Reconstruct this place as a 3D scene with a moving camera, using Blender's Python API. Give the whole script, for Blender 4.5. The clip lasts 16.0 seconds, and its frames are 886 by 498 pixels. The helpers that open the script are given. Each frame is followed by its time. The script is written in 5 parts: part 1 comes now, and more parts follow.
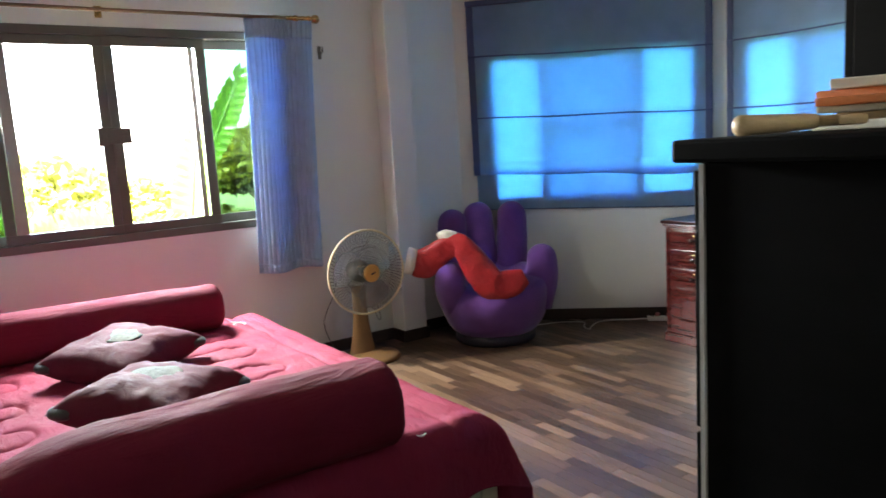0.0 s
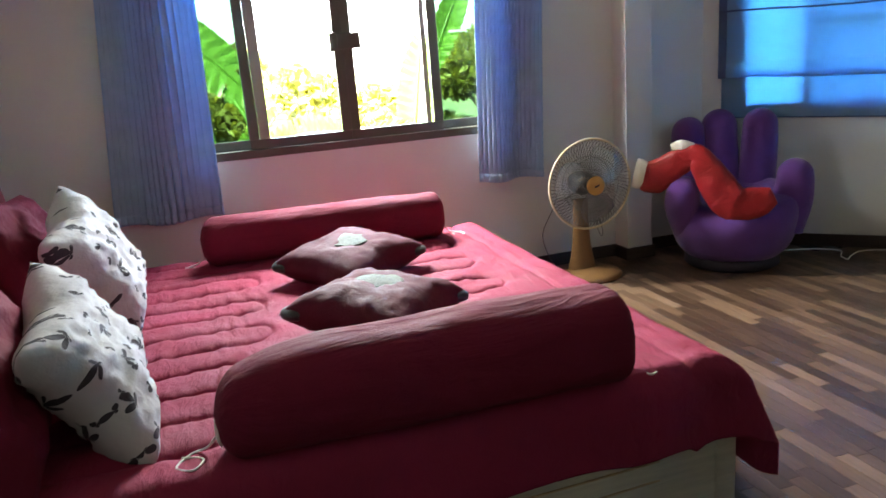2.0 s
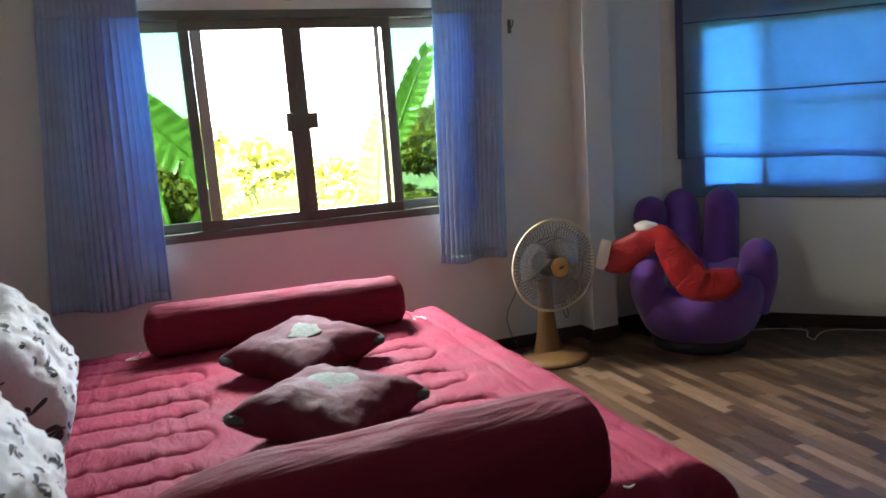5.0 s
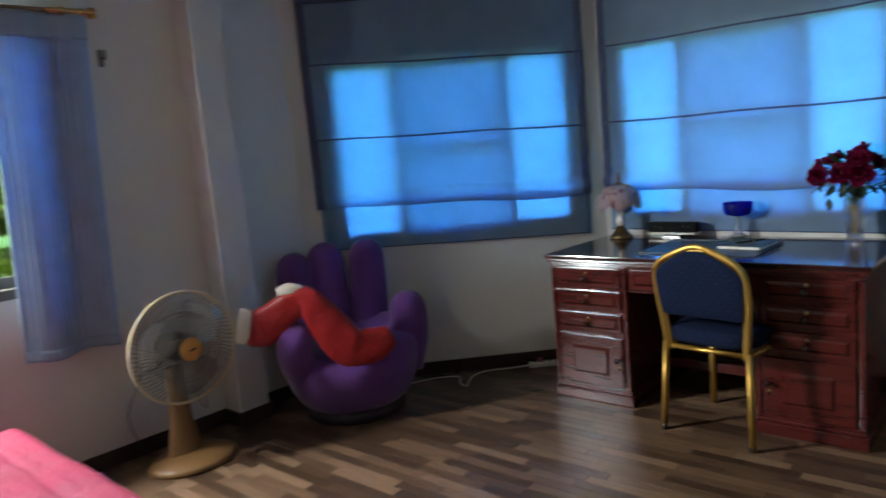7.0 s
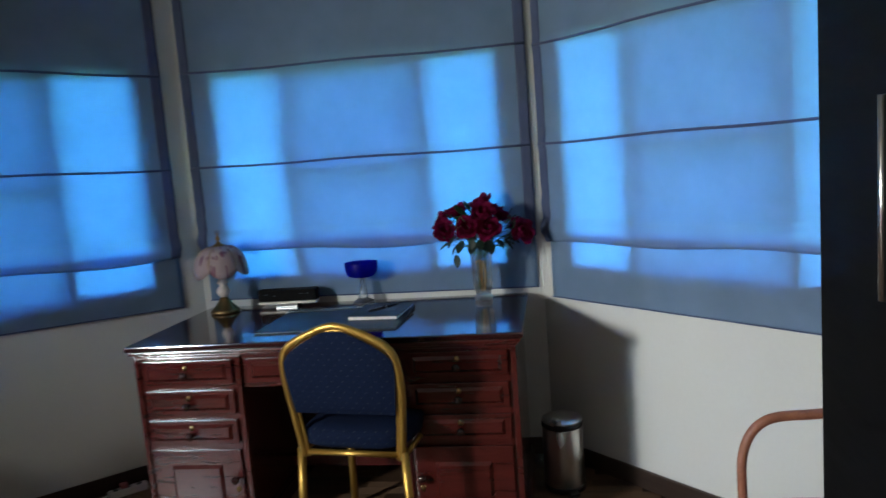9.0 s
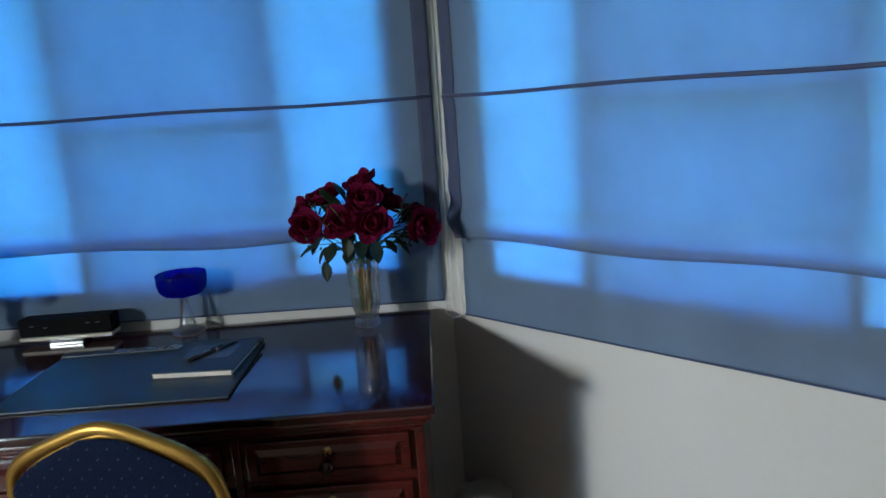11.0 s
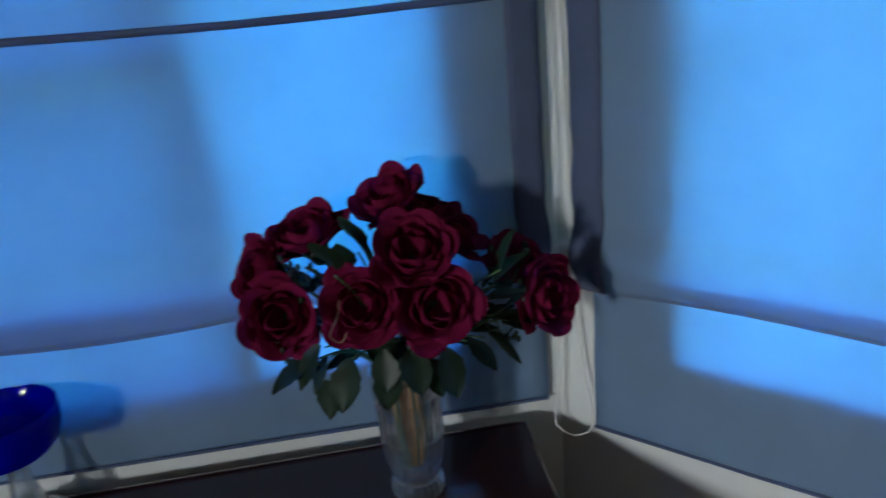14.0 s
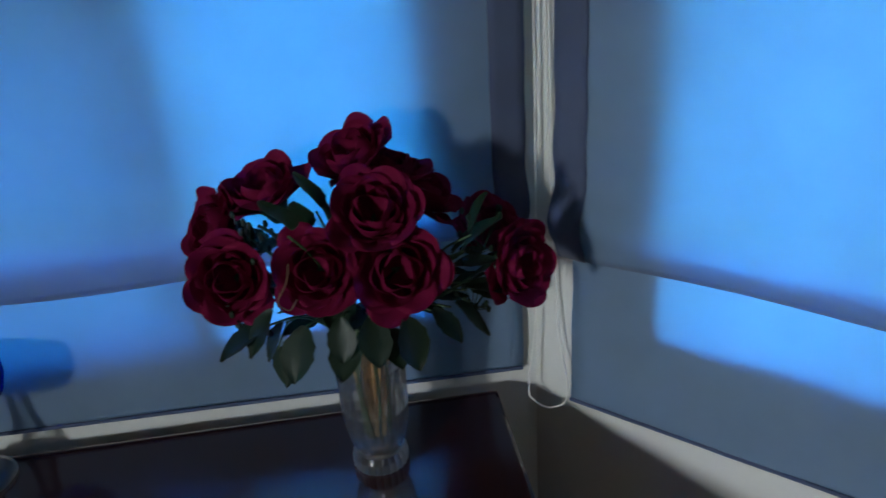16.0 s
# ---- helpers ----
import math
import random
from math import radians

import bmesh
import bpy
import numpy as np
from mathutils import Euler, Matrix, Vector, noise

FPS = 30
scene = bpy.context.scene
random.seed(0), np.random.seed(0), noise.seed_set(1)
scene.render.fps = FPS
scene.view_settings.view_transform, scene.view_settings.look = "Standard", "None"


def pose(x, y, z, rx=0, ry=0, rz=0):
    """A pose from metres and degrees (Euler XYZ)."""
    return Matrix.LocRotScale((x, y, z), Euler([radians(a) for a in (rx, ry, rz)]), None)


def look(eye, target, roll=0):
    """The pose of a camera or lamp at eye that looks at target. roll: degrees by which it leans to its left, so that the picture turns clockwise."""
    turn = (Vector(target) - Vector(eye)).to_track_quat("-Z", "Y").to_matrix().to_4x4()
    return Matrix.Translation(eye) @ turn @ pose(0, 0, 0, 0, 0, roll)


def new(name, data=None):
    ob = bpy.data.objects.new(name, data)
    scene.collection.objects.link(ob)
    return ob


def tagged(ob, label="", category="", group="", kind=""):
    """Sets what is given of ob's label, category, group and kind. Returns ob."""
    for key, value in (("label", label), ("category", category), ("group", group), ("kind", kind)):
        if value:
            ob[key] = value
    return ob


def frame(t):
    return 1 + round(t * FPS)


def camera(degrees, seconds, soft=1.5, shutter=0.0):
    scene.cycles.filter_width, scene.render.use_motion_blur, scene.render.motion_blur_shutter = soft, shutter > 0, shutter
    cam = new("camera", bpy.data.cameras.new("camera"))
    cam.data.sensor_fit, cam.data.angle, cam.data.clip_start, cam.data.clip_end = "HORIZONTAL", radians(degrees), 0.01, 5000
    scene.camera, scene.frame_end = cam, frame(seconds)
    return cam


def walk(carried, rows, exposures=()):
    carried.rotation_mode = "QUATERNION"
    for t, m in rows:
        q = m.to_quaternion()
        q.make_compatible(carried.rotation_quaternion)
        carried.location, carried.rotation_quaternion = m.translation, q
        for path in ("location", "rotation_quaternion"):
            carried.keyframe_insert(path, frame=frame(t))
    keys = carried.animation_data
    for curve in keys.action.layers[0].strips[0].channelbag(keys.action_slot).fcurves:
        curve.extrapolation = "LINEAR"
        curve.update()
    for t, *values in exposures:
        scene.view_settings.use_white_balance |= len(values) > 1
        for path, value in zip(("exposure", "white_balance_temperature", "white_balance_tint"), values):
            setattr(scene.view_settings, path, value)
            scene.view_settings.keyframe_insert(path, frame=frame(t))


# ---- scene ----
cam = camera(63.4, 16.0, 1.5, 0.4)
PATH = [
    (0, (2.001, 1.417, 1.334), (3.121, 3.048, 1.044), -3.5),
    (0.5, (2.073, 1.502, 1.337), (3.043, 3.225, 1.04), -4.0),
    (1, (2.083, 1.585, 1.34), (2.888, 3.382, 0.989), -4.3),
    (1.5, (2.066, 1.618, 1.328), (2.725, 3.457, 0.9), -4.5),
    (2, (2.058, 1.616, 1.323), (2.614, 3.47, 0.823), -4.6),
    (2.5, (2.034, 1.623, 1.323), (2.524, 3.48, 0.764), -4.8),
    (3, (2.032, 1.614, 1.326), (2.496, 3.473, 0.753), -5.1),
    (5.5, (2.172, 1.833, 1.39), (2.932, 3.665, 1.13), -5.0),
    (6, (2.227, 1.937, 1.408), (3.125, 3.709, 1.176), -6.0),
    (6.5, (2.307, 2.087, 1.394), (3.529, 3.647, 1.124), -5.1),
    (7, (2.491, 2.188, 1.39), (3.962, 3.514, 1.112), -5.1),
    (7.5, (2.61, 2.33, 1.403), (4.333, 3.309, 1.135), -4.8),
    (8, (2.801, 2.411, 1.388), (4.645, 3.15, 1.154), -4.9),
    (8.5, (2.984, 2.5, 1.388), (4.888, 3.065, 1.152), -4.9),
    (9, (3.179, 2.671, 1.394), (5.142, 2.973, 1.154), -4.4),
    (9.5, (3.462, 2.667, 1.387), (5.436, 2.861, 1.132), -4.1),
    (10, (3.699, 2.705, 1.385), (5.679, 2.778, 1.117), -3.8),
    (12.5, (4.926, 2.919, 1.512), (6.833, 2.934, 0.908), -6.2),
    (13, (5.128, 3.008, 1.5), (7.016, 3.083, 0.844), -6.9),
    (13.5, (5.333, 3.031, 1.473), (7.211, 3.088, 0.789), -6.6),
    (14, (5.419, 3.006, 1.471), (7.279, 2.805, 0.764), -5.8),
    (14.5, (5.472, 3.022, 1.475), (7.237, 2.521, 0.678), -4.2),
    (15, (5.507, 3.045, 1.462), (7.24, 2.557, 0.591), -2.7),
    (15.5, (5.507, 3.044, 1.454), (7.287, 2.768, 0.584), -3.4),
    (16, (5.48, 2.966, 1.452), (7.292, 2.764, 0.628), -4.0),
]
EXPOSURES = [(0.0, 6.45, 6500, 10), (1.0, 6.25, 6500, 10), (3.0, 6.3, 6500, 10), (5.5, 5.75, 6500, 10), (7.0, 5.6, 6350, 10), (8.0, 5.4, 6250, 10), (9.0, 5.3, 6200, 10), (10.0, 5.25, 6150, 10), (12.5, 4.83, 5900, 10), (14.0, 4.93, 5900, 10), (15.0, 4.85, 5900, 10), (16.0, 4.93, 5900, 10)]
walk(cam, [(t, look(eye, target, roll)) for t, eye, target, roll in PATH], EXPOSURES)

# ---- light ----
world = bpy.data.worlds.new("sky")
scene.world = world
world.use_nodes = True
sky = world.node_tree.nodes.new("ShaderNodeTexSky")
sky.sky_type, sky.sun_disc = "NISHITA", False
sky.sun_elevation, sky.sun_rotation = radians(48), radians(-132)
sky.dust_density, sky.air_density = 2.5, 1.0
world.node_tree.links.new(sky.outputs[0], world.node_tree.nodes["Background"].inputs[0])
world.node_tree.nodes["Background"].inputs[1].default_value = 0.15
sun_data = bpy.data.lights.new("sun", "SUN")
sun_data.energy, sun_data.angle, sun_data.color = 5.0, radians(0.6), (1, 0.95, 0.86)
sun = new("sun", sun_data)
sun.matrix_world = look((0, 0, 0), (0.50, 0.45, -0.74))
# the bright hazy sky in the two open panes of the garden window, brightest low in the north-west
glow_data = bpy.data.lights.new("window_daylight", "AREA")
glow_data.shape, glow_data.size, glow_data.size_y = "RECTANGLE", 0.60, 0.44
glow_data.energy, glow_data.color, glow_data.spread = 3.75, (1.0, 0.955, 0.865), radians(160)
glow = new("window_daylight", glow_data)
glow.matrix_world = look((2.88, 6.04, 1.81), (5.70, 2.50, 0.85))
high_data = bpy.data.lights.new("window_sky", "AREA")
high_data.shape, high_data.size, high_data.size_y = "RECTANGLE", 0.48, 0.44
high_data.energy, high_data.color = 1.4, (0.94, 1.0, 0.98)
high = new("window_sky", high_data)
high.matrix_world = look((2.52, 6.02, 1.82), (2.50, 4.60, 1.10))


# ---- materials ----
def nodes_of(name):
    m = bpy.data.materials.new(name)
    m.use_nodes = True
    t = m.node_tree
    return m, t, t.nodes, t.links, t.nodes["Principled BSDF"]


def mapped(nodes, links, scale=(1, 1, 1), turn=(0, 0, 0)):
    c = nodes.new("ShaderNodeTexCoord")
    mp = nodes.new("ShaderNodeMapping")
    mp.inputs["Scale"].default_value = scale
    mp.inputs["Rotation"].default_value = [radians(a) for a in turn]
    links.new(c.outputs["Object"], mp.inputs[0])
    return mp.outputs[0]


def noise_node(nodes, links, vec, scale, detail=4.0, rough=0.55):
    n = nodes.new("ShaderNodeTexNoise")
    n.inputs["Scale"].default_value, n.inputs["Detail"].default_value, n.inputs["Roughness"].default_value = scale, detail, rough
    links.new(vec, n.inputs["Vector"])
    return n


def ramp(nodes, links, fac, stops):
    r = nodes.new("ShaderNodeValToRGB")
    while len(r.color_ramp.elements) < len(stops):
        r.color_ramp.elements.new(0.5)
    for e, (p, c) in zip(r.color_ramp.elements, stops):
        e.position, e.color = p, (*c, 1)
    links.new(fac, r.inputs[0])
    return r.outputs[0]


def shade(c, k):
    return tuple(min(1.0, v * k) for v in c)


def surface(name, base, rough=0.6, metal=0.0, var=0.15, scale=3.0, fine=40.0, bump=0.15, stretch=(1, 1, 1), coat=0.0, sheen=0.0, spec=0.5, crease=0.0, crease_k=0.5, crease_stretch=(1, 1, 1)):
    """Colour varied at two scales, with a fine relief."""
    m, t, nodes, links, b = nodes_of(name)
    vec = mapped(nodes, links, stretch)
    big, small = noise_node(nodes, links, vec, scale), noise_node(nodes, links, vec, fine, 5)
    add = nodes.new("ShaderNodeMath")
    add.operation = "MULTIPLY_ADD"
    add.inputs[1].default_value = 0.4
    links.new(small.outputs[0], add.inputs[0])
    links.new(big.outputs[0], add.inputs[2])
    col = ramp(nodes, links, add.outputs[0], [(0.45, shade(base, 1 - var)), (0.7, base), (0.95, shade(base, 1 + var))])
    links.new(col, b.inputs["Base Color"])
    rr = nodes.new("ShaderNodeMapRange")
    rr.inputs[3].default_value, rr.inputs[4].default_value = max(0.02, rough * 0.8), min(1, rough * 1.25)
    links.new(big.outputs[0], rr.inputs[0])
    links.new(rr.outputs[0], b.inputs["Roughness"])
    b.inputs["Metallic"].default_value = metal
    b.inputs["Coat Weight"].default_value, b.inputs["Coat Roughness"].default_value = coat, 0.08
    b.inputs["Sheen Weight"].default_value = sheen
    b.inputs["Specular IOR Level"].default_value = spec
    if bump:
        bp = nodes.new("ShaderNodeBump")
        bp.inputs["Strength"].default_value, bp.inputs["Distance"].default_value = bump, 0.004
        links.new(small.outputs[0], bp.inputs["Height"])
        if crease:
            cr = noise_node(nodes, links, mapped(nodes, links, crease_stretch), crease, 4, 0.6)
            cr.inputs["Distortion"].default_value = 0.8
            bp2 = nodes.new("ShaderNodeBump")
            bp2.inputs["Strength"].default_value, bp2.inputs["Distance"].default_value = crease_k, 0.03
            links.new(cr.outputs[0], bp2.inputs["Height"])
            links.new(bp2.outputs[0], bp.inputs["Normal"])
        links.new(bp.outputs[0], b.inputs["Normal"])
    return m


def cloth(name, front, through_colour, share=0.5, weave=900.0, crease=14.0, crease_k=0.4):
    """Woven cloth that lets some light through."""
    m, t, nodes, links, b = nodes_of(name)
    vec = mapped(nodes, links)
    wv, cr = noise_node(nodes, links, vec, weave, 2), noise_node(nodes, links, vec, crease, 4)
    col = ramp(nodes, links, cr.outputs[0], [(0.3, shade(front, 0.9)), (0.7, shade(front, 1.08))])
    links.new(col, b.inputs["Base Color"])
    b.inputs["Roughness"].default_value, b.inputs["Sheen Weight"].default_value = 0.85, 0.2
    tr = nodes.new("ShaderNodeBsdfTranslucent")
    tcol = ramp(nodes, links, cr.outputs[0], [(0.3, shade(through_colour, 0.92)), (0.7, through_colour)])
    links.new(tcol, tr.inputs[0])
    bp = nodes.new("ShaderNodeBump")
    bp.inputs["Strength"].default_value, bp.inputs["Distance"].default_value = crease_k, 0.01
    mx = nodes.new("ShaderNodeMath")
    mx.operation = "MULTIPLY_ADD"
    mx.inputs[1].default_value = 0.12
    links.new(wv.outputs[0], mx.inputs[0])
    links.new(cr.outputs[0], mx.inputs[2])
    links.new(mx.outputs[0], bp.inputs["Height"])
    links.new(bp.outputs[0], b.inputs["Normal"])
    mix = nodes.new("ShaderNodeMixShader")
    mix.inputs[0].default_value = share
    links.new(b.outputs[0], mix.inputs[1])
    links.new(tr.outputs[0], mix.inputs[2])
    links.new(mix.outputs[0], nodes["Material Output"].inputs[0])
    return m


def pane_glass(name, tint):
    m, t, nodes, links, b = nodes_of(name)
    tp = nodes.new("ShaderNodeBsdfTransparent")
    tp.inputs[0].default_value = (*tint, 1)
    gl = nodes.new("ShaderNodeBsdfGlossy")
    gl.inputs["Roughness"].default_value = 0.02
    fr = nodes.new("ShaderNodeLayerWeight")
    fr.inputs[0].default_value = 0.12
    mix = nodes.new("ShaderNodeMixShader")
    links.new(fr.outputs["Facing"], mix.inputs[0])
    links.new(tp.outputs[0], mix.inputs[1])
    links.new(gl.outputs[0], mix.inputs[2])
    links.new(mix.outputs[0], nodes["Material Output"].inputs[0])
    return m


def crystal(name, milk=0.10):
    """Cut glass: mostly see-through, sparkling at its facets."""
    m, t, nodes, links, b = nodes_of(name)
    tp = nodes.new("ShaderNodeBsdfTransparent")
    tp.inputs[0].default_value = (0.97, 0.98, 0.985, 1)
    gl = nodes.new("ShaderNodeBsdfGlossy")
    gl.inputs["Roughness"].default_value = 0.08
    fr = nodes.new("ShaderNodeLayerWeight")
    fr.inputs[0].default_value = 0.5
    mix = nodes.new("ShaderNodeMixShader")
    links.new(fr.outputs["Facing"], mix.inputs[0])
    links.new(tp.outputs[0], mix.inputs[1])
    links.new(gl.outputs[0], mix.inputs[2])
    tr = nodes.new("ShaderNodeBsdfTranslucent")
    tr.inputs[0].default_value = (0.85, 0.87, 0.88, 1)
    mix2 = nodes.new("ShaderNodeMixShader")
    mix2.inputs[0].default_value = milk
    links.new(mix.outputs[0], mix2.inputs[1])
    links.new(tr.outputs[0], mix2.inputs[2])
    links.new(mix2.outputs[0], nodes["Material Output"].inputs[0])
    return m


def cobalt(name):
    """Deep blue glass: polished, dark where it is thick, lit through from behind."""
    m, t, nodes, links, b = nodes_of(name)
    b.inputs["Base Color"].default_value = (0.002, 0.003, 0.10, 1)
    b.inputs["Roughness"].default_value, b.inputs["IOR"].default_value = 0.05, 1.5
    tr, tp = nodes.new("ShaderNodeBsdfTranslucent"), nodes.new("ShaderNodeBsdfTransparent")
    tr.inputs[0].default_value, tp.inputs[0].default_value = (0.006, 0.010, 0.95, 1), (0.01, 0.015, 0.55, 1)
    deep, mix = nodes.new("ShaderNodeMixShader"), nodes.new("ShaderNodeMixShader")
    deep.inputs[0].default_value, mix.inputs[0].default_value = 0.35, 0.55
    links.new(tr.outputs[0], deep.inputs[1])
    links.new(tp.outputs[0], deep.inputs[2])
    links.new(b.outputs[0], mix.inputs[1])
    links.new(deep.outputs[0], mix.inputs[2])
    links.new(mix.outputs[0], nodes["Material Output"].inputs[0])
    return m


def leafy(name, base, glow, var=0.35, rough=0.5, share=0.4, spec=0.5):
    """Foliage: varied leaf by leaf, lit through by the sun."""
    m, t, nodes, links, b = nodes_of(name)
    g = nodes.new("ShaderNodeNewGeometry")
    col = ramp(nodes, links, g.outputs["Random Per Island"], [(0.0, shade(base, 1 - var)), (0.6, base), (1.0, shade(base, 1 + 1.3 * var))])
    links.new(col, b.inputs["Base Color"])
    b.inputs["Roughness"].default_value, b.inputs["Specular IOR Level"].default_value = rough, spec
    tr = nodes.new("ShaderNodeBsdfTranslucent")
    tr.inputs[0].default_value = (*glow, 1)
    mix = nodes.new("ShaderNodeMixShader")
    mix.inputs[0].default_value = share
    links.new(b.outputs[0], mix.inputs[1])
    links.new(tr.outputs[0], mix.inputs[2])
    links.new(mix.outputs[0], nodes["Material Output"].inputs[0])
    return m


def plank_material(name, islands):
    """Walnut laminate: tone from strip to strip, long grain along y."""
    m, t, nodes, links, b = nodes_of(name)
    src = nodes.new("ShaderNodeNewGeometry").outputs["Random Per Island"] if islands else nodes.new("ShaderNodeObjectInfo").outputs["Random"]
    tone = ramp(nodes, links, src, [(0.0, (0.046, 0.027, 0.017)), (0.3, (0.072, 0.043, 0.026)), (0.55, (0.108, 0.065, 0.039)), (0.8, (0.148, 0.092, 0.055)), (1.0, (0.205, 0.132, 0.083))])
    geo = nodes.new("ShaderNodeNewGeometry")
    mp = nodes.new("ShaderNodeMapping")
    mp.inputs["Scale"].default_value = (60, 4, 1)
    links.new(geo.outputs["Position"], mp.inputs[0])
    gr = noise_node(nodes, links, mp.outputs[0], 1.6, 6, 0.65)
    k = ramp(nodes, links, gr.outputs[0], [(0.3, (0.55, 0.55, 0.55)), (0.7, (1.25, 1.22, 1.2))])
    mul = nodes.new("ShaderNodeMixRGB")
    mul.blend_type = "MULTIPLY"
    mul.inputs[0].default_value = 0.75
    links.new(tone, mul.inputs[1])
    links.new(k, mul.inputs[2])
    links.new(mul.outputs[0], b.inputs["Base Color"])
    sm = noise_node(nodes, links, geo.outputs["Position"], 5, 3)
    mr = nodes.new("ShaderNodeMapRange")
    mr.inputs[3].default_value, mr.inputs[4].default_value = 0.24, 0.40
    links.new(sm.outputs[0], mr.inputs[0])
    links.new(mr.outputs[0], b.inputs["Roughness"])
    bp = nodes.new("ShaderNodeBump")
    bp.inputs["Strength"].default_value, bp.inputs["Distance"].default_value = 0.12, 0.002
    links.new(gr.outputs[0], bp.inputs["Height"])
    links.new(bp.outputs[0], b.inputs["Normal"])
    return m


def dotted(name, base, dot):
    """Upholstery with small woven dots."""
    m, t, nodes, links, b = nodes_of(name)
    vec = mapped(nodes, links, (1, 1, 1), (45, 0, 0))
    v = nodes.new("ShaderNodeTexVoronoi")
    v.voronoi_dimensions = "2D"
    v.inputs["Scale"].default_value, v.inputs["Randomness"].default_value = 36, 0.0
    sp, cb2 = nodes.new("ShaderNodeSeparateXYZ"), nodes.new("ShaderNodeCombineXYZ")
    links.new(vec, sp.inputs[0])
    links.new(sp.outputs[1], cb2.inputs[0])
    links.new(sp.outputs[2], cb2.inputs[1])
    links.new(cb2.outputs[0], v.inputs["Vector"])
    n = noise_node(nodes, links, vec, 300, 3)
    c1 = ramp(nodes, links, n.outputs[0], [(0.3, shade(base, 0.6)), (0.7, shade(base, 1.4))])
    r = ramp(nodes, links, v.outputs["Distance"], [(0.05, (1, 1, 1)), (0.09, (0, 0, 0))])
    mx = nodes.new("ShaderNodeMixRGB")
    links.new(r, mx.inputs[0])
    links.new(c1, mx.inputs[1])
    mx.inputs[2].default_value = (*dot, 1)
    links.new(mx.outputs[0], b.inputs["Base Color"])
    b.inputs["Roughness"].default_value, b.inputs["Specular IOR Level"].default_value = 0.9, 0.1
    bp = nodes.new("ShaderNodeBump")
    bp.inputs["Strength"].default_value, bp.inputs["Distance"].default_value = 0.3, 0.002
    links.new(n.outputs[0], bp.inputs["Height"])
    links.new(bp.outputs[0], b.inputs["Normal"])
    return m


def floral(name, base=(0.44, 0.435, 0.43), ink=(0.03, 0.028, 0.035), zoom=1.0):
    """White cotton printed with scattered dark sprigs of leaves."""
    m, t, nodes, links, b = nodes_of(name)
    vec = mapped(nodes, links)

    def calc(op, a, c=None):
        n = nodes.new("ShaderNodeMath")
        n.operation = op
        for k, v in enumerate((a, c)):
            if v is None:
                continue
            if isinstance(v, (int, float)):
                n.inputs[k].default_value = v
            else:
                links.new(v, n.inputs[k])
        return n.outputs[0]

    masks = []
    for scale, size, lobes in ((8.0, 0.058, 2.5), (13.0, 0.030, 1.5)):
        v = nodes.new("ShaderNodeTexVoronoi")
        v.voronoi_dimensions = "2D"
        v.inputs["Scale"].default_value = scale * zoom
        links.new(vec, v.inputs["Vector"])
        sub = nodes.new("ShaderNodeVectorMath")
        sub.operation = "SUBTRACT"
        links.new(vec, sub.inputs[0])
        links.new(v.outputs["Position"], sub.inputs[1])
        sp, rgb = nodes.new("ShaderNodeSeparateXYZ"), nodes.new("ShaderNodeSeparateColor")
        links.new(sub.outputs[0], sp.inputs[0])
        links.new(v.outputs["Color"], rgb.inputs[0])
        x, y = sp.outputs[0], sp.outputs[1]
        radius = calc("SQRT", calc("ADD", calc("MULTIPLY", x, x), calc("MULTIPLY", y, y)))
        angle = calc("ADD", calc("ARCTAN2", y, x), calc("MULTIPLY", rgb.outputs[0], 6.28))
        petal = calc("POWER", calc("ABSOLUTE", calc("COSINE", calc("MULTIPLY", angle, lobes))), 0.7)
        fan = calc("ADD", 0.55, calc("MULTIPLY", 0.45, calc("SINE", angle)))
        edge = calc("MULTIPLY", calc("MULTIPLY", petal, fan), size * 0.85 / zoom)
        inside_leaf = calc("LESS_THAN", radius, edge)
        masks.append(calc("MULTIPLY", inside_leaf, calc("GREATER_THAN", rgb.outputs[1], 0.35)))
    both = calc("MAXIMUM", masks[0], masks[1])
    mx = nodes.new("ShaderNodeMixRGB")
    mx.inputs[1].default_value, mx.inputs[2].default_value = (*base, 1), (*ink, 1)
    links.new(both, mx.inputs[0])
    links.new(mx.outputs[0], b.inputs["Base Color"])
    b.inputs["Roughness"].default_value = 0.9
    cr = noise_node(nodes, links, vec, 11, 4)
    bp = nodes.new("ShaderNodeBump")
    bp.inputs["Strength"].default_value, bp.inputs["Distance"].default_value = 0.6, 0.02
    links.new(cr.outputs[0], bp.inputs["Height"])
    links.new(bp.outputs[0], b.inputs["Normal"])
    return m


WALL = surface("wall_paint", (0.63, 0.635, 0.60), 0.75, 0, 0.04, 1.2, 60, 0.08)
# ceiling tone lowered to cut the light it bounces back down
CEIL = surface("ceiling_dimmed", (0.38, 0.365, 0.33), 0.8, 0, 0.03, 1.0, 50, 0.05)
SKIRT = surface("skirting_wood", (0.030, 0.018, 0.013), 0.4, 0, 0.3, 4, 30, 0.1, (1, 1, 8))
ALU = surface("window_aluminium", (0.11, 0.108, 0.092), 0.45, 0.3, 0.12, 3, 60, 0.05)
PALE = surface("pale_aluminium", (0.30, 0.285, 0.25), 0.5, 0.2, 0.08, 4, 60, 0.03)
GLASS_TEAL = pane_glass("tinted_pane", (0.19, 0.255, 0.21))
GLASS_CLEAR = pane_glass("clear_pane", (0.93, 0.95, 0.93))
GLASS_GREY = pane_glass("double_pane", (0.60, 0.63, 0.66))
BLIND = cloth("blind_fabric", (0.245, 0.345, 0.455), (0.228, 0.495, 0.775), 0.48, 1200, 7, 0.12)
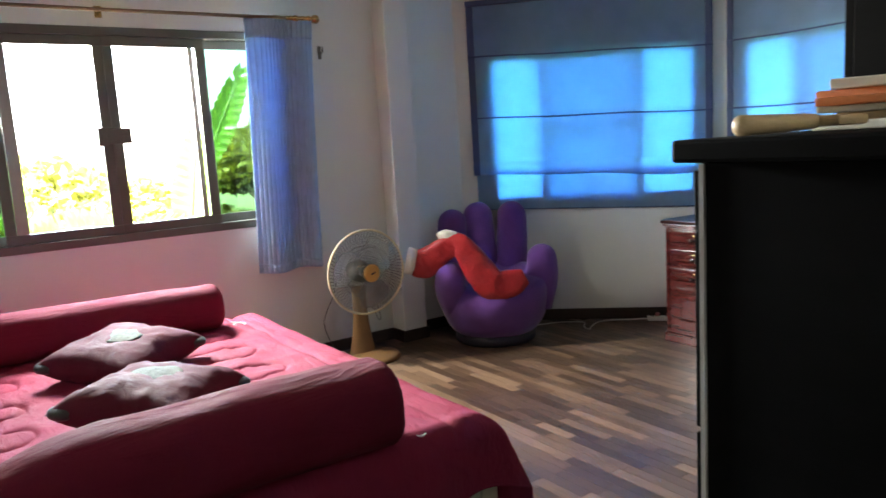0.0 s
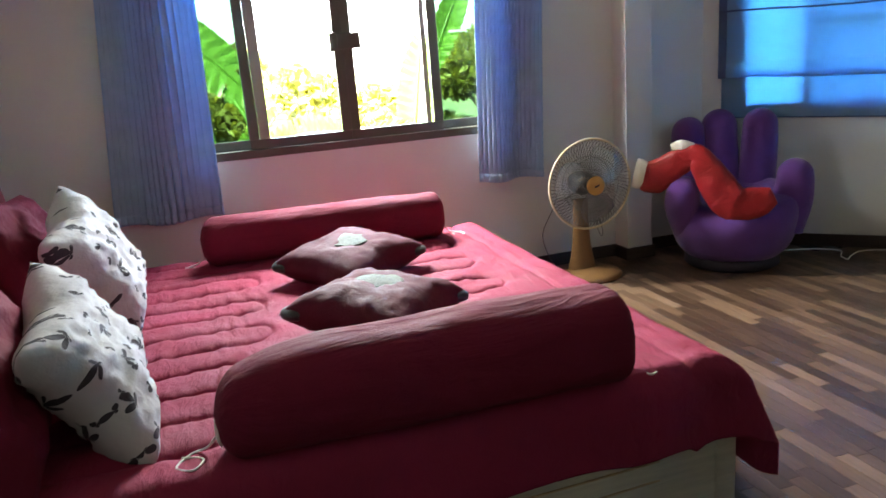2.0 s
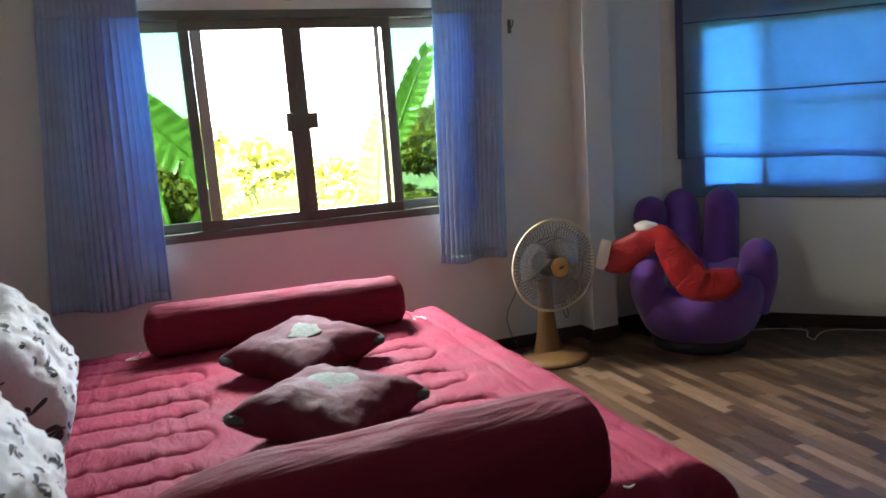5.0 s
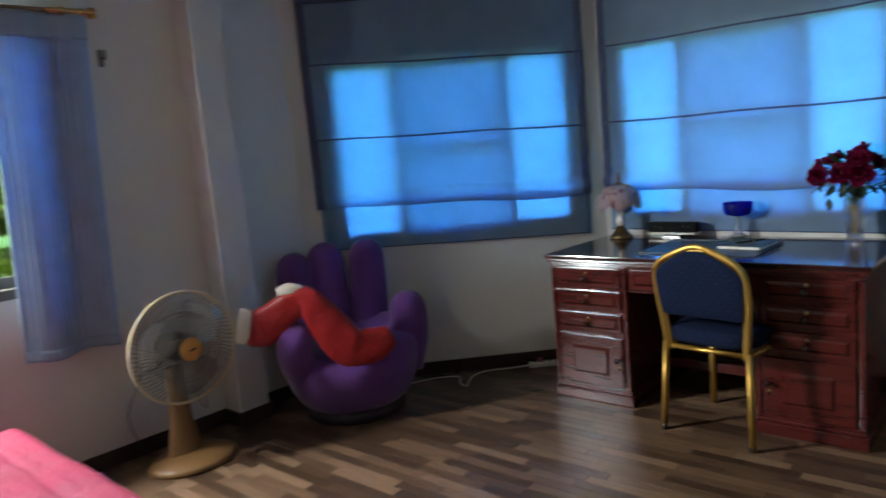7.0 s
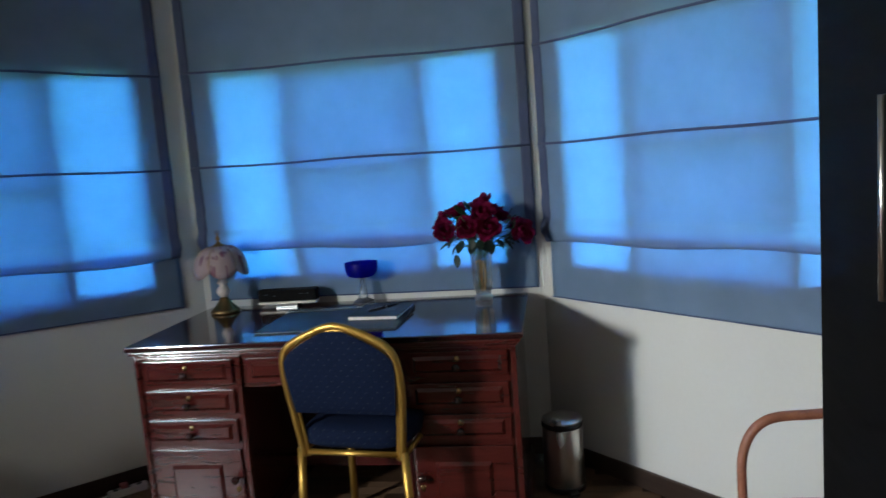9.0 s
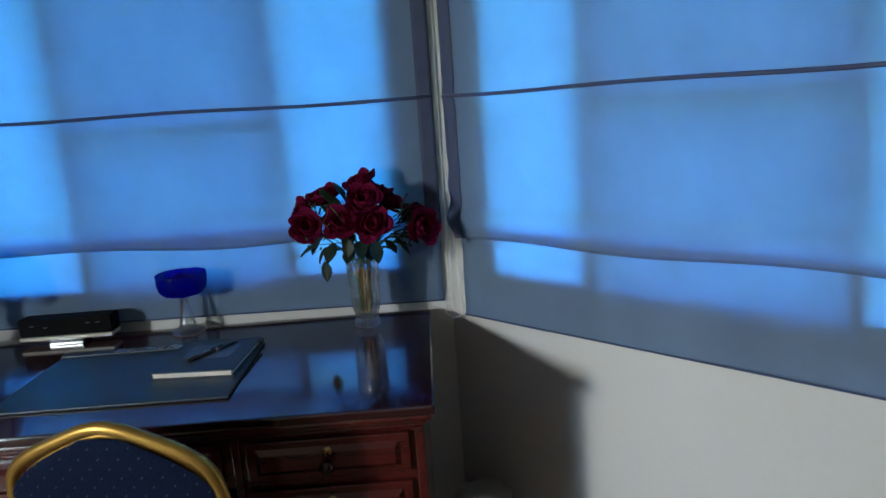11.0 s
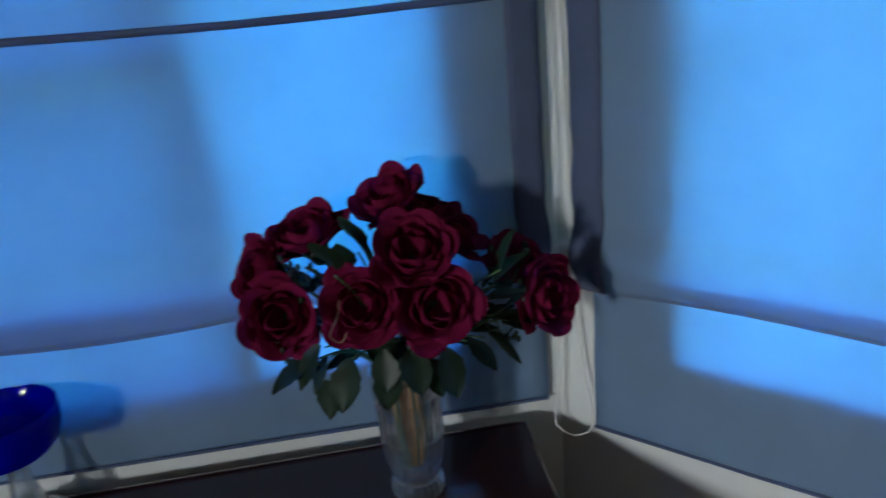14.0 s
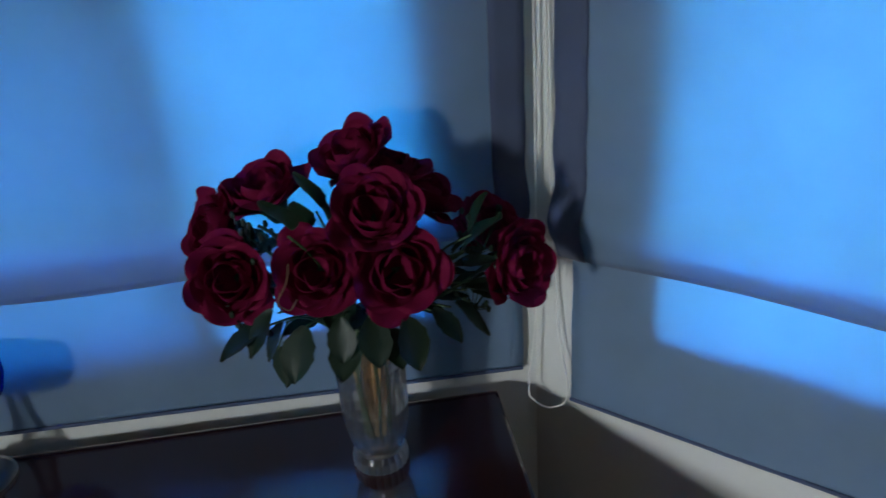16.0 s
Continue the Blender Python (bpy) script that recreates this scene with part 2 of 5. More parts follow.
BLIND_BAND = cloth("blind_band", (0.14, 0.18, 0.30), (0.05, 0.11, 0.30), 0.5, 900, 10, 0.2)
CURTAIN = cloth("curtain_fabric", (0.36, 0.49, 0.63), (0.16, 0.36, 0.72), 0.30, 900, 10, 0.25)
BRASS = surface("brass", (0.62, 0.44, 0.20), 0.25, 1.0, 0.15, 8, 60, 0.03)
GOLD = surface("gold_paint", (0.46, 0.28, 0.06), 0.36, 0.8, 0.10, 6, 60, 0.03)
ROD = surface("rod_wood", (0.20, 0.13, 0.08), 0.5, 0.1, 0.2, 6, 50, 0.06)
QUILT = surface("crimson_quilt", (0.240, 0.017, 0.050), 0.8, 0, 0.12, 5, 350, 0.3, spec=0.25, crease=13, crease_k=0.35, crease_stretch=(1.6, 0.7, 1))
BOLST = surface("maroon_bolster", (0.150, 0.011, 0.030), 0.85, 0, 0.14, 5, 300, 0.3, spec=0.2, crease=11, crease_k=0.42, crease_stretch=(0.35, 1.3, 1.3))
CUSH = surface("plum_satin", (0.085, 0.011, 0.023), 0.75, 0, 0.15, 6, 120, 0.2, spec=0.18, crease=9, crease_k=0.28)
CUSH_CORNER = surface("dark_brocade", (0.025, 0.030, 0.028), 0.5, 0, 0.6, 30, 140, 0.4)
MEDAL = surface("sage_embroidery", (0.125, 0.145, 0.115), 0.85, 0, 0.4, 60, 260, 0.8)
FLORAL = floral("floral_cotton", zoom=1.12)
HEADB = surface("rose_upholstery", (0.42, 0.075, 0.085), 0.55, 0, 0.10, 3, 80, 0.1)
BEDWOOD = surface("cream_bed_wood", (0.58, 0.54, 0.42), 0.5, 0, 0.16, 3, 30, 0.15, (1, 12, 12))
STRING = surface("white_cord", (0.75, 0.74, 0.70), 0.8, 0, 0.08, 20, 200, 0.2)
PURPLE = surface("purple_plush", (0.120, 0.042, 0.215), 0.95, 0, 0.18, 6, 260, 0.35, sheen=0.25, spec=0.2, crease=7, crease_k=0.15)
DARKBASE = surface("dark_base", (0.016, 0.012, 0.022), 0.6, 0, 0.2, 5, 40, 0.1)
RED = surface("red_satin", (0.31, 0.010, 0.012), 0.40, 0, 0.2, 7, 60, 0.2, crease=11, crease_k=0.55)
CREAM = surface("cream_cotton", (0.70, 0.66, 0.58), 0.85, 0, 0.06, 8, 200, 0.3)
FANB = surface("beige_plastic", (0.20, 0.105, 0.038), 0.45, 0, 0.10, 4, 60, 0.04)
FANRIM = surface("ivory_plastic", (0.66, 0.55, 0.34), 0.35, 0, 0.08, 4, 60, 0.03)
MOTOR = surface("dark_motor_shell", (0.06, 0.058, 0.052), 0.5, 0, 0.15, 6, 60, 0.04)
WIRE = surface("dark_wire", (0.10, 0.10, 0.09), 0.45, 0.5, 0.1, 8, 60, 0.0)
BLADE = crystal("smoky_blade", 0.025)
ORANGE = surface("orange_cap", (0.62, 0.33, 0.08), 0.35, 0, 0.1, 6, 60, 0.03)
MAHOG = surface("mahogany", (0.066, 0.0095, 0.0075), 0.22, 0, 0.35, 3, 26, 0.08, (1, 1, 9), coat=0.6)
MAHOG_TOP = surface("mahogany_top", (0.030, 0.009, 0.009), 0.10, 0, 0.3, 3, 24, 0.03, (9, 1, 1), coat=0.8)
KNEE = surface("dark_panel", (0.055, 0.024, 0.020), 0.5, 0, 0.2, 3, 24, 0.08)
NAVY = dotted("navy_dotted_fabric", (0.005, 0.010, 0.030), (0.05, 0.06, 0.065))
BLACKWOOD = surface("black_laminate", (0.0038, 0.0038, 0.004), 0.58, 0, 0.35, 3, 40, 0.06, (1, 1, 6), spec=0.06)
EDGE = surface("pale_edge_strip", (0.42, 0.40, 0.37), 0.5, 0, 0.1, 6, 60, 0.05)
STEEL = surface("brushed_steel", (0.62, 0.61, 0.58), 0.28, 1.0, 0.10, 5, 160, 0.05, (1, 1, 0.2))
RATTAN = surface("rattan_cane", (0.30, 0.12, 0.07), 0.4, 0, 0.25, 20, 120, 0.2)
PINK = surface("dusty_pink_cushion", (0.46, 0.17, 0.18), 0.85, 0, 0.12, 8, 200, 0.3)
BLACKP = surface("black_plastic", (0.012, 0.012, 0.013), 0.3, 0, 0.2, 6, 80, 0.03)
PAPER = surface("paper", (0.74, 0.71, 0.62), 0.85, 0, 0.08, 10, 200, 0.1)
ORANGEP = surface("orange_paper", (0.55, 0.17, 0.05), 0.7, 0, 0.2, 10, 100, 0.1)
TAN = surface("tan_wood", (0.52, 0.38, 0.21), 0.5, 0, 0.2, 5, 60, 0.1, (1, 8, 8))
PADM = surface("teal_leatherette", (0.018, 0.032, 0.040), 0.4, 0, 0.15, 6, 200, 0.12)
BOOKM = surface("grey_teal_cover", (0.036, 0.056, 0.064), 0.55, 0, 0.1, 6, 160, 0.1)
PANELM = surface("slate_blue_card", (0.085, 0.11, 0.14), 0.6, 0, 0.1, 8, 160, 0.05)
SILVER = surface("silver_foil", (0.60, 0.60, 0.58), 0.3, 0.9, 0.1, 8, 80, 0.02)
BLUEGL = cobalt("cobalt_glass")
CLEARGL = crystal("clear_glass", 0.07)
FROSTGL = crystal("milky_glass", 0.32)
SHADEGL = floral("painted_lamp_glass", (0.33, 0.25, 0.25), (0.13, 0.04, 0.08), 2.6)
ROSE = leafy("rose_petal", (0.125, 0.003, 0.030), (0.24, 0.004, 0.045), 0.30, 0.8, 0.25, 0.15)
GREEN = leafy("rose_leaf", (0.008, 0.023, 0.010), (0.02, 0.055, 0.014), 0.35, 0.5, 0.2)
STEM = surface("green_stem", (0.05, 0.10, 0.04), 0.6, 0, 0.2, 20, 120, 0.1)
TWIG = surface("dry_twig", (0.16, 0.075, 0.05), 0.7, 0, 0.3, 30, 160, 0.1)
AGED = surface("aged_brass", (0.26, 0.18, 0.08), 0.42, 1.0, 0.25, 8, 60, 0.05)
STRAW = surface("dry_stem", (0.74, 0.43, 0.15), 0.6, 0, 0.3, 30, 160, 0.1)
BANANA = leafy("banana_leaf", (0.10, 0.20, 0.025), (0.30, 0.46, 0.05), 0.2, 0.4, 0.5)
FOLIAGE = leafy("tree_foliage", (0.10, 0.105, 0.012), (0.30, 0.27, 0.025), 0.5, 0.55, 0.4)
BARK = surface("bark", (0.16, 0.12, 0.08), 0.9, 0, 0.3, 4, 30, 0.5)
GROUND = surface("grass_ground", (0.09, 0.12, 0.04), 0.95, 0, 0.35, 0.3, 6, 0.5)
PLANK = plank_material("walnut_strip", False)
PLANKS = plank_material("walnut_strips", True)
SUBFLOOR = surface("dark_joint", (0.015, 0.011, 0.009), 0.6, 0, 0.2, 3, 30, 0.1)
STRIPW = surface("white_plastic", (0.70, 0.66, 0.62), 0.4, 0, 0.05, 6, 60, 0.02)


# ---- building helpers ----
def finish(bm, name, material, smooth=False):
    bmesh.ops.recalc_face_normals(bm, faces=bm.faces)
    me = bpy.data.meshes.new(name)
    bm.to_mesh(me)
    bm.free()
    me.materials.append(material)
    if smooth:
        me.polygons.foreach_set("use_smooth", [True] * len(me.polygons))
    return me


def part(name, bm, material, parent, label="", smooth=False, at=None):
    ob = new(name, finish(bm, name, material, smooth))
    ob.parent = parent
    if at is not None:
        ob.matrix_basis = at
    if label:
        tagged(ob, label)
    return ob


def shared(name, me, parent, at):
    ob = new(name, me)
    ob.parent, ob.matrix_basis = parent, at
    return ob


def thing(name, at, label, category, group="", kind=""):
    ob = new(name)
    ob.matrix_basis = at
    ob.empty_display_size = 0.1
    return tagged(ob, label, category, group, kind)


def single(name, bm, material, label, category, at=None, smooth=False, group="", kind=""):
    ob = new(name, finish(bm, name, material, smooth))
    if at is not None:
        ob.matrix_basis = at
    return tagged(ob, label, category, group, kind)


def slab(x0, x1, y0, y1, z0, z1, bevel=0.0, bm=None):
    """A block, its edges rounded if asked, added to bm."""
    own = bmesh.new()
    bmesh.ops.create_cube(own, size=1)
    for v in own.verts:
        v.co = Vector(((x0 + x1) / 2 + v.co.x * (x1 - x0), (y0 + y1) / 2 + v.co.y * (y1 - y0), (z0 + z1) / 2 + v.co.z * (z1 - z0)))
    if bevel:
        bmesh.ops.bevel(own, geom=own.edges[:], offset=bevel, segments=2, affect="EDGES", profile=0.6)
    return merge(bm, own)


def merge(bm, own, m=None):
    if m is not None:
        bmesh.ops.transform(own, matrix=m, verts=own.verts)
    if bm is None:
        return own
    me = bpy.data.meshes.new("tmp")
    own.to_mesh(me)
    own.free()
    bm.from_mesh(me)
    bpy.data.meshes.remove(me)
    return bm


def lathe(profile, seg=32, bm=None, flute=None):
    """Turns (radius, height) pairs about z. flute(angle, height) scales the radius."""
    own = bmesh.new()
    rings = []
    for r, z in profile:
        ring = []
        for i in range(seg):
            a = 2 * math.pi * i / seg
            k = flute(a, z) if flute else 1
            ring.append(own.verts.new((max(r, 1e-4) * k * math.cos(a), max(r, 1e-4) * k * math.sin(a), z)))
        rings.append(ring)
    for lo, hi in zip(rings, rings[1:]):
        for i in range(seg):
            own.faces.new((lo[i], lo[(i + 1) % seg], hi[(i + 1) % seg], hi[i]))
    for ring, closed in ((rings[0], True), (rings[-1], True)):
        if closed:
            own.faces.new(ring)
    return merge(bm, own)


def tube(points, radius, seg=8, bm=None, closed=False, flat=1.0):
    """A round bar along points; radius may be a list."""
    own = bmesh.new()
    pts = [Vector(p) for p in points]
    n = len(pts)
    rings, side = [], None
    for i, p in enumerate(pts):
        if closed:
            d = (pts[(i + 1) % n] - pts[i - 1]).normalized()
        else:
            d = (pts[min(i + 1, n - 1)] - pts[max(i - 1, 0)]).normalized()
        if side is None:
            side = d.orthogonal().normalized()
        side = (side - d * side.dot(d)).normalized()
        up = d.cross(side)
        r = radius[i] if isinstance(radius, (list, tuple)) else radius
        rings.append([own.verts.new(p + r * (math.cos(2 * math.pi * k / seg) * side + flat * math.sin(2 * math.pi * k / seg) * up)) for k in range(seg)])
    pairs = list(zip(rings, rings[1:])) + ([(rings[-1], rings[0])] if closed else [])
    for a, b in pairs:
        for k in range(seg):
            own.faces.new((a[k], a[(k + 1) % seg], b[(k + 1) % seg], b[k]))
    if not closed:
        own.faces.new(rings[0])
        own.faces.new(rings[-1])
    return merge(bm, own)


def smooth_line(points, steps=8):
    """A rounded line through points."""
    pts = [Vector(p) for p in points]
    out = []
    for i in range(len(pts) - 1):
        a, b, c, d = pts[max(i - 1, 0)], pts[i], pts[i + 1], pts[min(i + 2, len(pts) - 1)]
        for k in range(steps):
            u = k / steps
            out.append(0.5 * ((2 * b) + (c - a) * u + (2 * a - 5 * b + 4 * c - d) * u * u + (3 * b - a - 3 * c + d) * u ** 3))
    return out + [pts[-1]]


def sheet(rows, cols, f, bm=None):
    """A grid of points f(u, v), u and v from 0 to 1."""
    own = bmesh.new()
    g = [[own.verts.new(f(j / cols, i / rows)) for j in range(cols + 1)] for i in range(rows + 1)]
    for i in range(rows):
        for j in range(cols):
            own.faces.new((g[i][j], g[i][j + 1], g[i + 1][j + 1], g[i + 1][j]))
    return merge(bm, own)


def thicken(ob, t):
    md = ob.modifiers.new("thickness", "SOLIDIFY")
    md.thickness, md.offset = t, 0
    return ob


def blob(rx, ry, rz, power=2.0, seg=28, rings=18, bm=None, m=None, lump=0.0, seed=0.0):
    """A rounded body, squarer as power grows."""
    own = bmesh.new()
    bmesh.ops.create_uvsphere(own, u_segments=seg, v_segments=rings, radius=1)
    for v in own.verts:
        c = v.co
        k = (abs(c.x) ** power + abs(c.y) ** power + abs(c.z) ** power) ** (-1 / power)
        c = c * k
        if lump:
            c = c * (1 + lump * noise.noise(c * 1.8 + Vector((seed, 0, 0))))
        v.co = Vector((c.x * rx, c.y * ry, c.z * rz))
    return merge(bm, own, m)


def pillow_mesh(w, h, t, seed=0.0, pinch=0.12, n=30, wrinkle=0.012):
    """A stuffed cushion, w by h, t thick, with pulled corners and creases; lies in xy."""
    bm = bmesh.new()
    for s in (1, -1):
        def f(u, v):
            x, y = 2 * u - 1, 2 * v - 1
            k = max(0.0, (1 - x ** 4) * (1 - y ** 4)) ** 0.55
            p = Vector((x * w / 2 * (1 - pinch * (1 - abs(y)) * abs(x)), y * h / 2 * (1 - pinch * (1 - abs(x)) * abs(y)), 0))
            r = noise.noise(Vector((x * 2.6 + seed, y * 2.6, s * 3.0 + seed))) + 0.5 * noise.noise(Vector((x * 6 + seed, y * 6, s * 5.0))) + 0.3 * noise.noise(Vector((x * 5 + y * 9 + seed, y * 5 - x * 9, s * 2.0)))
            edge = abs(math.sin(9 * math.atan2(y, x) + seed)) * max(abs(x), abs(y)) ** 3
            p.z = s * (t / 2 * k + k * (wrinkle * r - 0.5 * wrinkle * edge))
            return p
        sheet(n, n, f, bm)
    bmesh.ops.remove_doubles(bm, verts=bm.verts, dist=0.0005)
    return bm


# ---- the room: walls, floor, ceiling ----
H = 2.65
def wall(name, a, b, openings=(), ext=(0.08, 0.08), thick=0.14, label="plain off-white painted wall"):
    """A wall whose inner face runs from a to b with the room on its right hand."""
    a, b = Vector((*a, 0)), Vector((*b, 0))
    d = (b - a)
    length = d.length
    at = Matrix.Translation(a) @ pose(0, 0, 0, 0, 0, math.degrees(math.atan2(d.y, d.x)))
    bm = bmesh.new()
    cuts = sorted(openings)
    s = -ext[0]
    for s0, s1, z0, z1 in cuts:
        slab(s, s0, 0, thick, 0, H, bm=bm)
        slab(s0, s1, 0, thick, 0, z0, bm=bm)
        slab(s0, s1, 0, thick, z1, H, bm=bm)
        s = s1
    slab(s, length + ext[1], 0, thick, 0, H, bm=bm)
    bmesh.ops.remove_doubles(bm, verts=bm.verts, dist=0.0002)
    return single(name, bm, WALL, label, "wall", at, kind="structure"), at, length


NW, D1A, D1B, EB, SA, SB = (1.0, 5.68), (5.13, 5.68), (6.44, 4.37), (6.44, 2.72), (5.22, 1.5), (2.86, 1.5)
WIN = (0.84, 2.76, 0.90, 2.06)
BAY1 = (0.195, 1.70, 0.84, 1.97)
BAY2 = (0.10, 1.56, 0.84, 1.945)
BAY3 = (0.125, 1.57, 0.835, 1.94)
wall("wall_west", (1.0, -2.6), NW)
_, at_n, _ = wall("wall_north", NW, D1A, [WIN])
_, at_1, len_1 = wall("wall_northeast", D1A, D1B, [BAY1])
_, at_2, len_2 = wall("wall_east", D1B, EB, [BAY2])
_, at_3, len_3 = wall("wall_southeast", EB, SA, [BAY3])
wall("wall_south", SA, SB, ext=(0.08, 0.0))
# added unseen walls, set far back so that less light bounces into the room
wall("wall_unseen_east", SB, (2.86, -2.6), ext=(0.0, 0.08))
wall("wall_unseen_south", (2.86, -2.6), (1.0, -2.6))
single("wall_pier", slab(4.47, 4.65, 5.53, 5.69, 0, H, 0.004), WALL, "narrow off-white painted pier on the window wall", "wall", kind="structure")
# closes the room out of view; its dull tone keeps the ambient light low
single("ceiling", slab(0.8, 6.7, -2.8, 5.9, H, H + 0.12), CEIL, "unseen plain ceiling, toned down to cut bounced light", "ceiling", kind="structure")


def skirting(a, b, t0=0.0, t1=0.0):
    d = Vector((b[0] - a[0], b[1] - a[1], 0))
    at = Matrix.Translation((a[0], a[1], 0)) @ pose(0, 0, 0, 0, 0, math.degrees(math.atan2(d.y, d.x)))
    bm = slab(t0, d.length - t1, -0.014, -0.001, 0.002, 0.082, 0.003)
    single("baseboard", bm, SKIRT, "dark brown wooden baseboard along the wall", "baseboard", at, kind="structure")


skirting((1.0, -2.59), NW)
skirting(NW, (4.47, 5.68), 0.015)
skirting((4.47, 5.68), (4.47, 5.53), 0.015)
skirting((4.456, 5.53), (4.664, 5.53))
skirting((4.65, 5.53), (4.65, 5.68), 0, 0.015)
skirting((4.665, 5.68), D1A)
skirting(D1A, D1B, 0.008, 0.008)
skirting(D1B, EB, 0.008, 0.008)
skirting(EB, SA, 0.008, 0.008)
skirting(SA, SB, 0.008)


# ---- windows ----
def bars(bm, s0, s1, z0, z1, w, y0, y1, bevel=0.003):
    """A rectangular frame of bars w wide."""
    slab(s0, s1, y0, y1, z0, z0 + w, bevel, bm)
    slab(s0, s1, y0, y1, z1 - w, z1, bevel, bm)
    slab(s0, s0 + w, y0 + 0.001, y1 - 0.001, z0 + w, z1 - w, bevel, bm)
    slab(s1 - w, s1, y0 + 0.001, y1 - 0.001, z0 + w, z1 - w, bevel, bm)
    return bm


def sliding_window(name, at, s0, s1, z0, z1, panels, label, rail=None):
    """panels: from, to, depth, glass, bar width."""
    w = thing(name, at, label, "window", kind="structure")
    part("window_frame", bars(bmesh.new(), s0, s1, z0, z1, 0.045, -0.006, 0.10), ALU, w, "dark aluminium outer frame")
    for p0, p1, depth, glass, bw in panels:
        sash = part("sash", bars(bmesh.new(), p0, p1, z0 + 0.045, z1 - 0.045, bw, depth, depth + 0.026), ALU, w)
        pane = part("pane", slab(p0 + bw - 0.004, p1 - bw + 0.004, depth + 0.010, depth + 0.015, z0 + 0.041 + bw, z1 - 0.041 - bw), glass, sash)
        pane.visible_shadow = False
        if rail and glass is GLASS_GREY:
            part("rail", slab(p0 + bw, p1 - bw, depth + 0.002, depth + 0.024, rail - 0.012, rail + 0.012, 0.002), ALU, sash)
    return w


win = sliding_window("window_1", at_n, *WIN, [
    (0.885, 1.285, 0.062, GLASS_TEAL, 0.05), (1.235, 1.80, 0.012, GLASS_CLEAR, 0.052),
    (1.80, 2.345, 0.012, GLASS_CLEAR, 0.052), (2.315, 2.715, 0.062, GLASS_TEAL, 0.05)], "four-panel dark aluminium sliding window with tinted outer panes")
for a, b in ((1.288, 1.346), (2.246, 2.276)):
    part("screen_stile", slab(a, b, 0.006, 0.030, WIN[2] + 0.098, WIN[3] - 0.098, 0.002), PALE, win, "pale edge of the sliding screen")
bm = slab(1.725, 1.765, -0.014, 0.012, 1.43, 1.53, 0.004)
slab(1.765, 1.895, -0.010, 0.011, 1.44, 1.525, 0.004, bm)
slab(1.735, 1.755, -0.020, -0.014, 1.445, 1.515, 0.003, bm)
part("latch", bm, ALU, win, "dark metal sash latch")


def bay_window(name, at, o):
    s0, s1, z0, z1 = o
    third = (s1 - s0 - 0.09) / 4
    i = s0 + 0.045
    sliding_window(name, at, s0, s1, z0, z1, [
        (i, i + 1.10 * third, 0.0, GLASS_CLEAR, 0.035), (i + 1.0 * third, i + 3.0 * third, 0.030, GLASS_GREY, 0.04),
        (i + 2.90 * third, s1 - 0.045, 0.0, GLASS_CLEAR, 0.035)],
        "dark aluminium sliding window behind a blue roman blind", 1.415)


bay_window("window_2", at_1, BAY1)
bay_window("window_3", at_2, BAY2)
bay_window("window_4", at_3, BAY3)


def roman_blind(at, s0, s1, z_hem, z_fold, rods, seed, tilt=0.0, lift=0.0):
    """Blue roman blind: face cloth with rod pockets, a hanging fold and the lower cloth behind it."""
    b = thing("roman_blind", at, "blue translucent roman blind, half lowered over a bay window", "blind", "roman blinds in the bay")
    width = s1 - s0
    top = 2.29
    part("head_rail", slab(s0, s1, -0.062, -0.002, top - 0.02, top + 0.015, 0.004), BLIND_BAND, b, "cloth-covered head rail")
    def face(u, v):
        z = z_fold + (top - z_fold) * v
        skew = tilt * (0.5 - u) * min(1, (top - z) / 0.3)
        y = -0.030 - 0.004 * math.sin(3 * u + seed) * (1 - v)
        for r in rods:
            y -= 0.006 * math.exp(-((z - r) / 0.02) ** 2)
        low = max(0.0, 1 - (z - z_fold) / 0.10)
        y -= 0.022 * low * (1 - low) * 4 * 0.5 + 0.004 * low * math.sin(9 * u + seed)
        zz = z + (0.010 * math.sin(5.3 * u + seed) + 0.006 * math.sin(13 * u + 2 * seed) + lift * math.sin(math.pi * min(1, 1.25 * u))) * low
        puck = math.exp(-min(u, 1 - u) * width / 0.06) * max(0, 1 - (z - z_fold) / 0.3)
        y += 0.010 * puck * math.sin(60 * z + seed) + 0.006 * puck * math.sin(24 * z + 40 * u + seed)
        return Vector((s0 + width * u, y, zz + skew))
    thicken(part("face_cloth", sheet(110, 60, face), BLIND, b, "pale blue cloth lit through by daylight", True), 0.0016)
    def back(u, v):
        z = z_hem + (z_fold + 0.045 - z_hem) * v
        return Vector((s0 + 0.020 + (width - 0.026) * u, -0.012 + 0.002 * math.sin(7 * u + seed) + 0.004 * noise.noise(Vector((u * 9 + seed, z * 12, 0))) + 0.0022 * noise.noise(Vector((u * 34, z * 26 + seed, 3))), z + tilt * (0.5 - u)))
    thicken(part("lower_cloth", sheet(24, 60, back), BLIND, b, "", True), 0.0016)
    for a, c in ((s0 + 0.001, s0 + 0.048), (s1 - 0.048, s1 - 0.001)):
        thicken(part("side_band", sheet(60, 4, lambda u, v: face((a + (c - a) * u - s0) / width, v) + Vector((0, -0.003, 0))), BLIND_BAND, b, "", True), 0.0012)
    for r in rods:
        part("rod", tube([(s0 + 0.004 + (width - 0.008) * k / 12, face(k / 12, (r - z_fold) / (top - z_fold)).y - 0.003, r + 0.003 * math.sin(k + seed) + tilt * (0.5 - k / 12)) for k in range(13)], 0.0055, 6), BLIND_BAND, b, "", True)
    part("hem", tube([(s0 + 0.020, -0.016, z_hem + 0.004 + tilt / 2), ((s0 + s1) / 2, -0.016, z_hem + 0.004), (s1 - 0.008, -0.016, z_hem + 0.004 - tilt / 2)], 0.003, 6), BLIND_BAND, b)
    return b


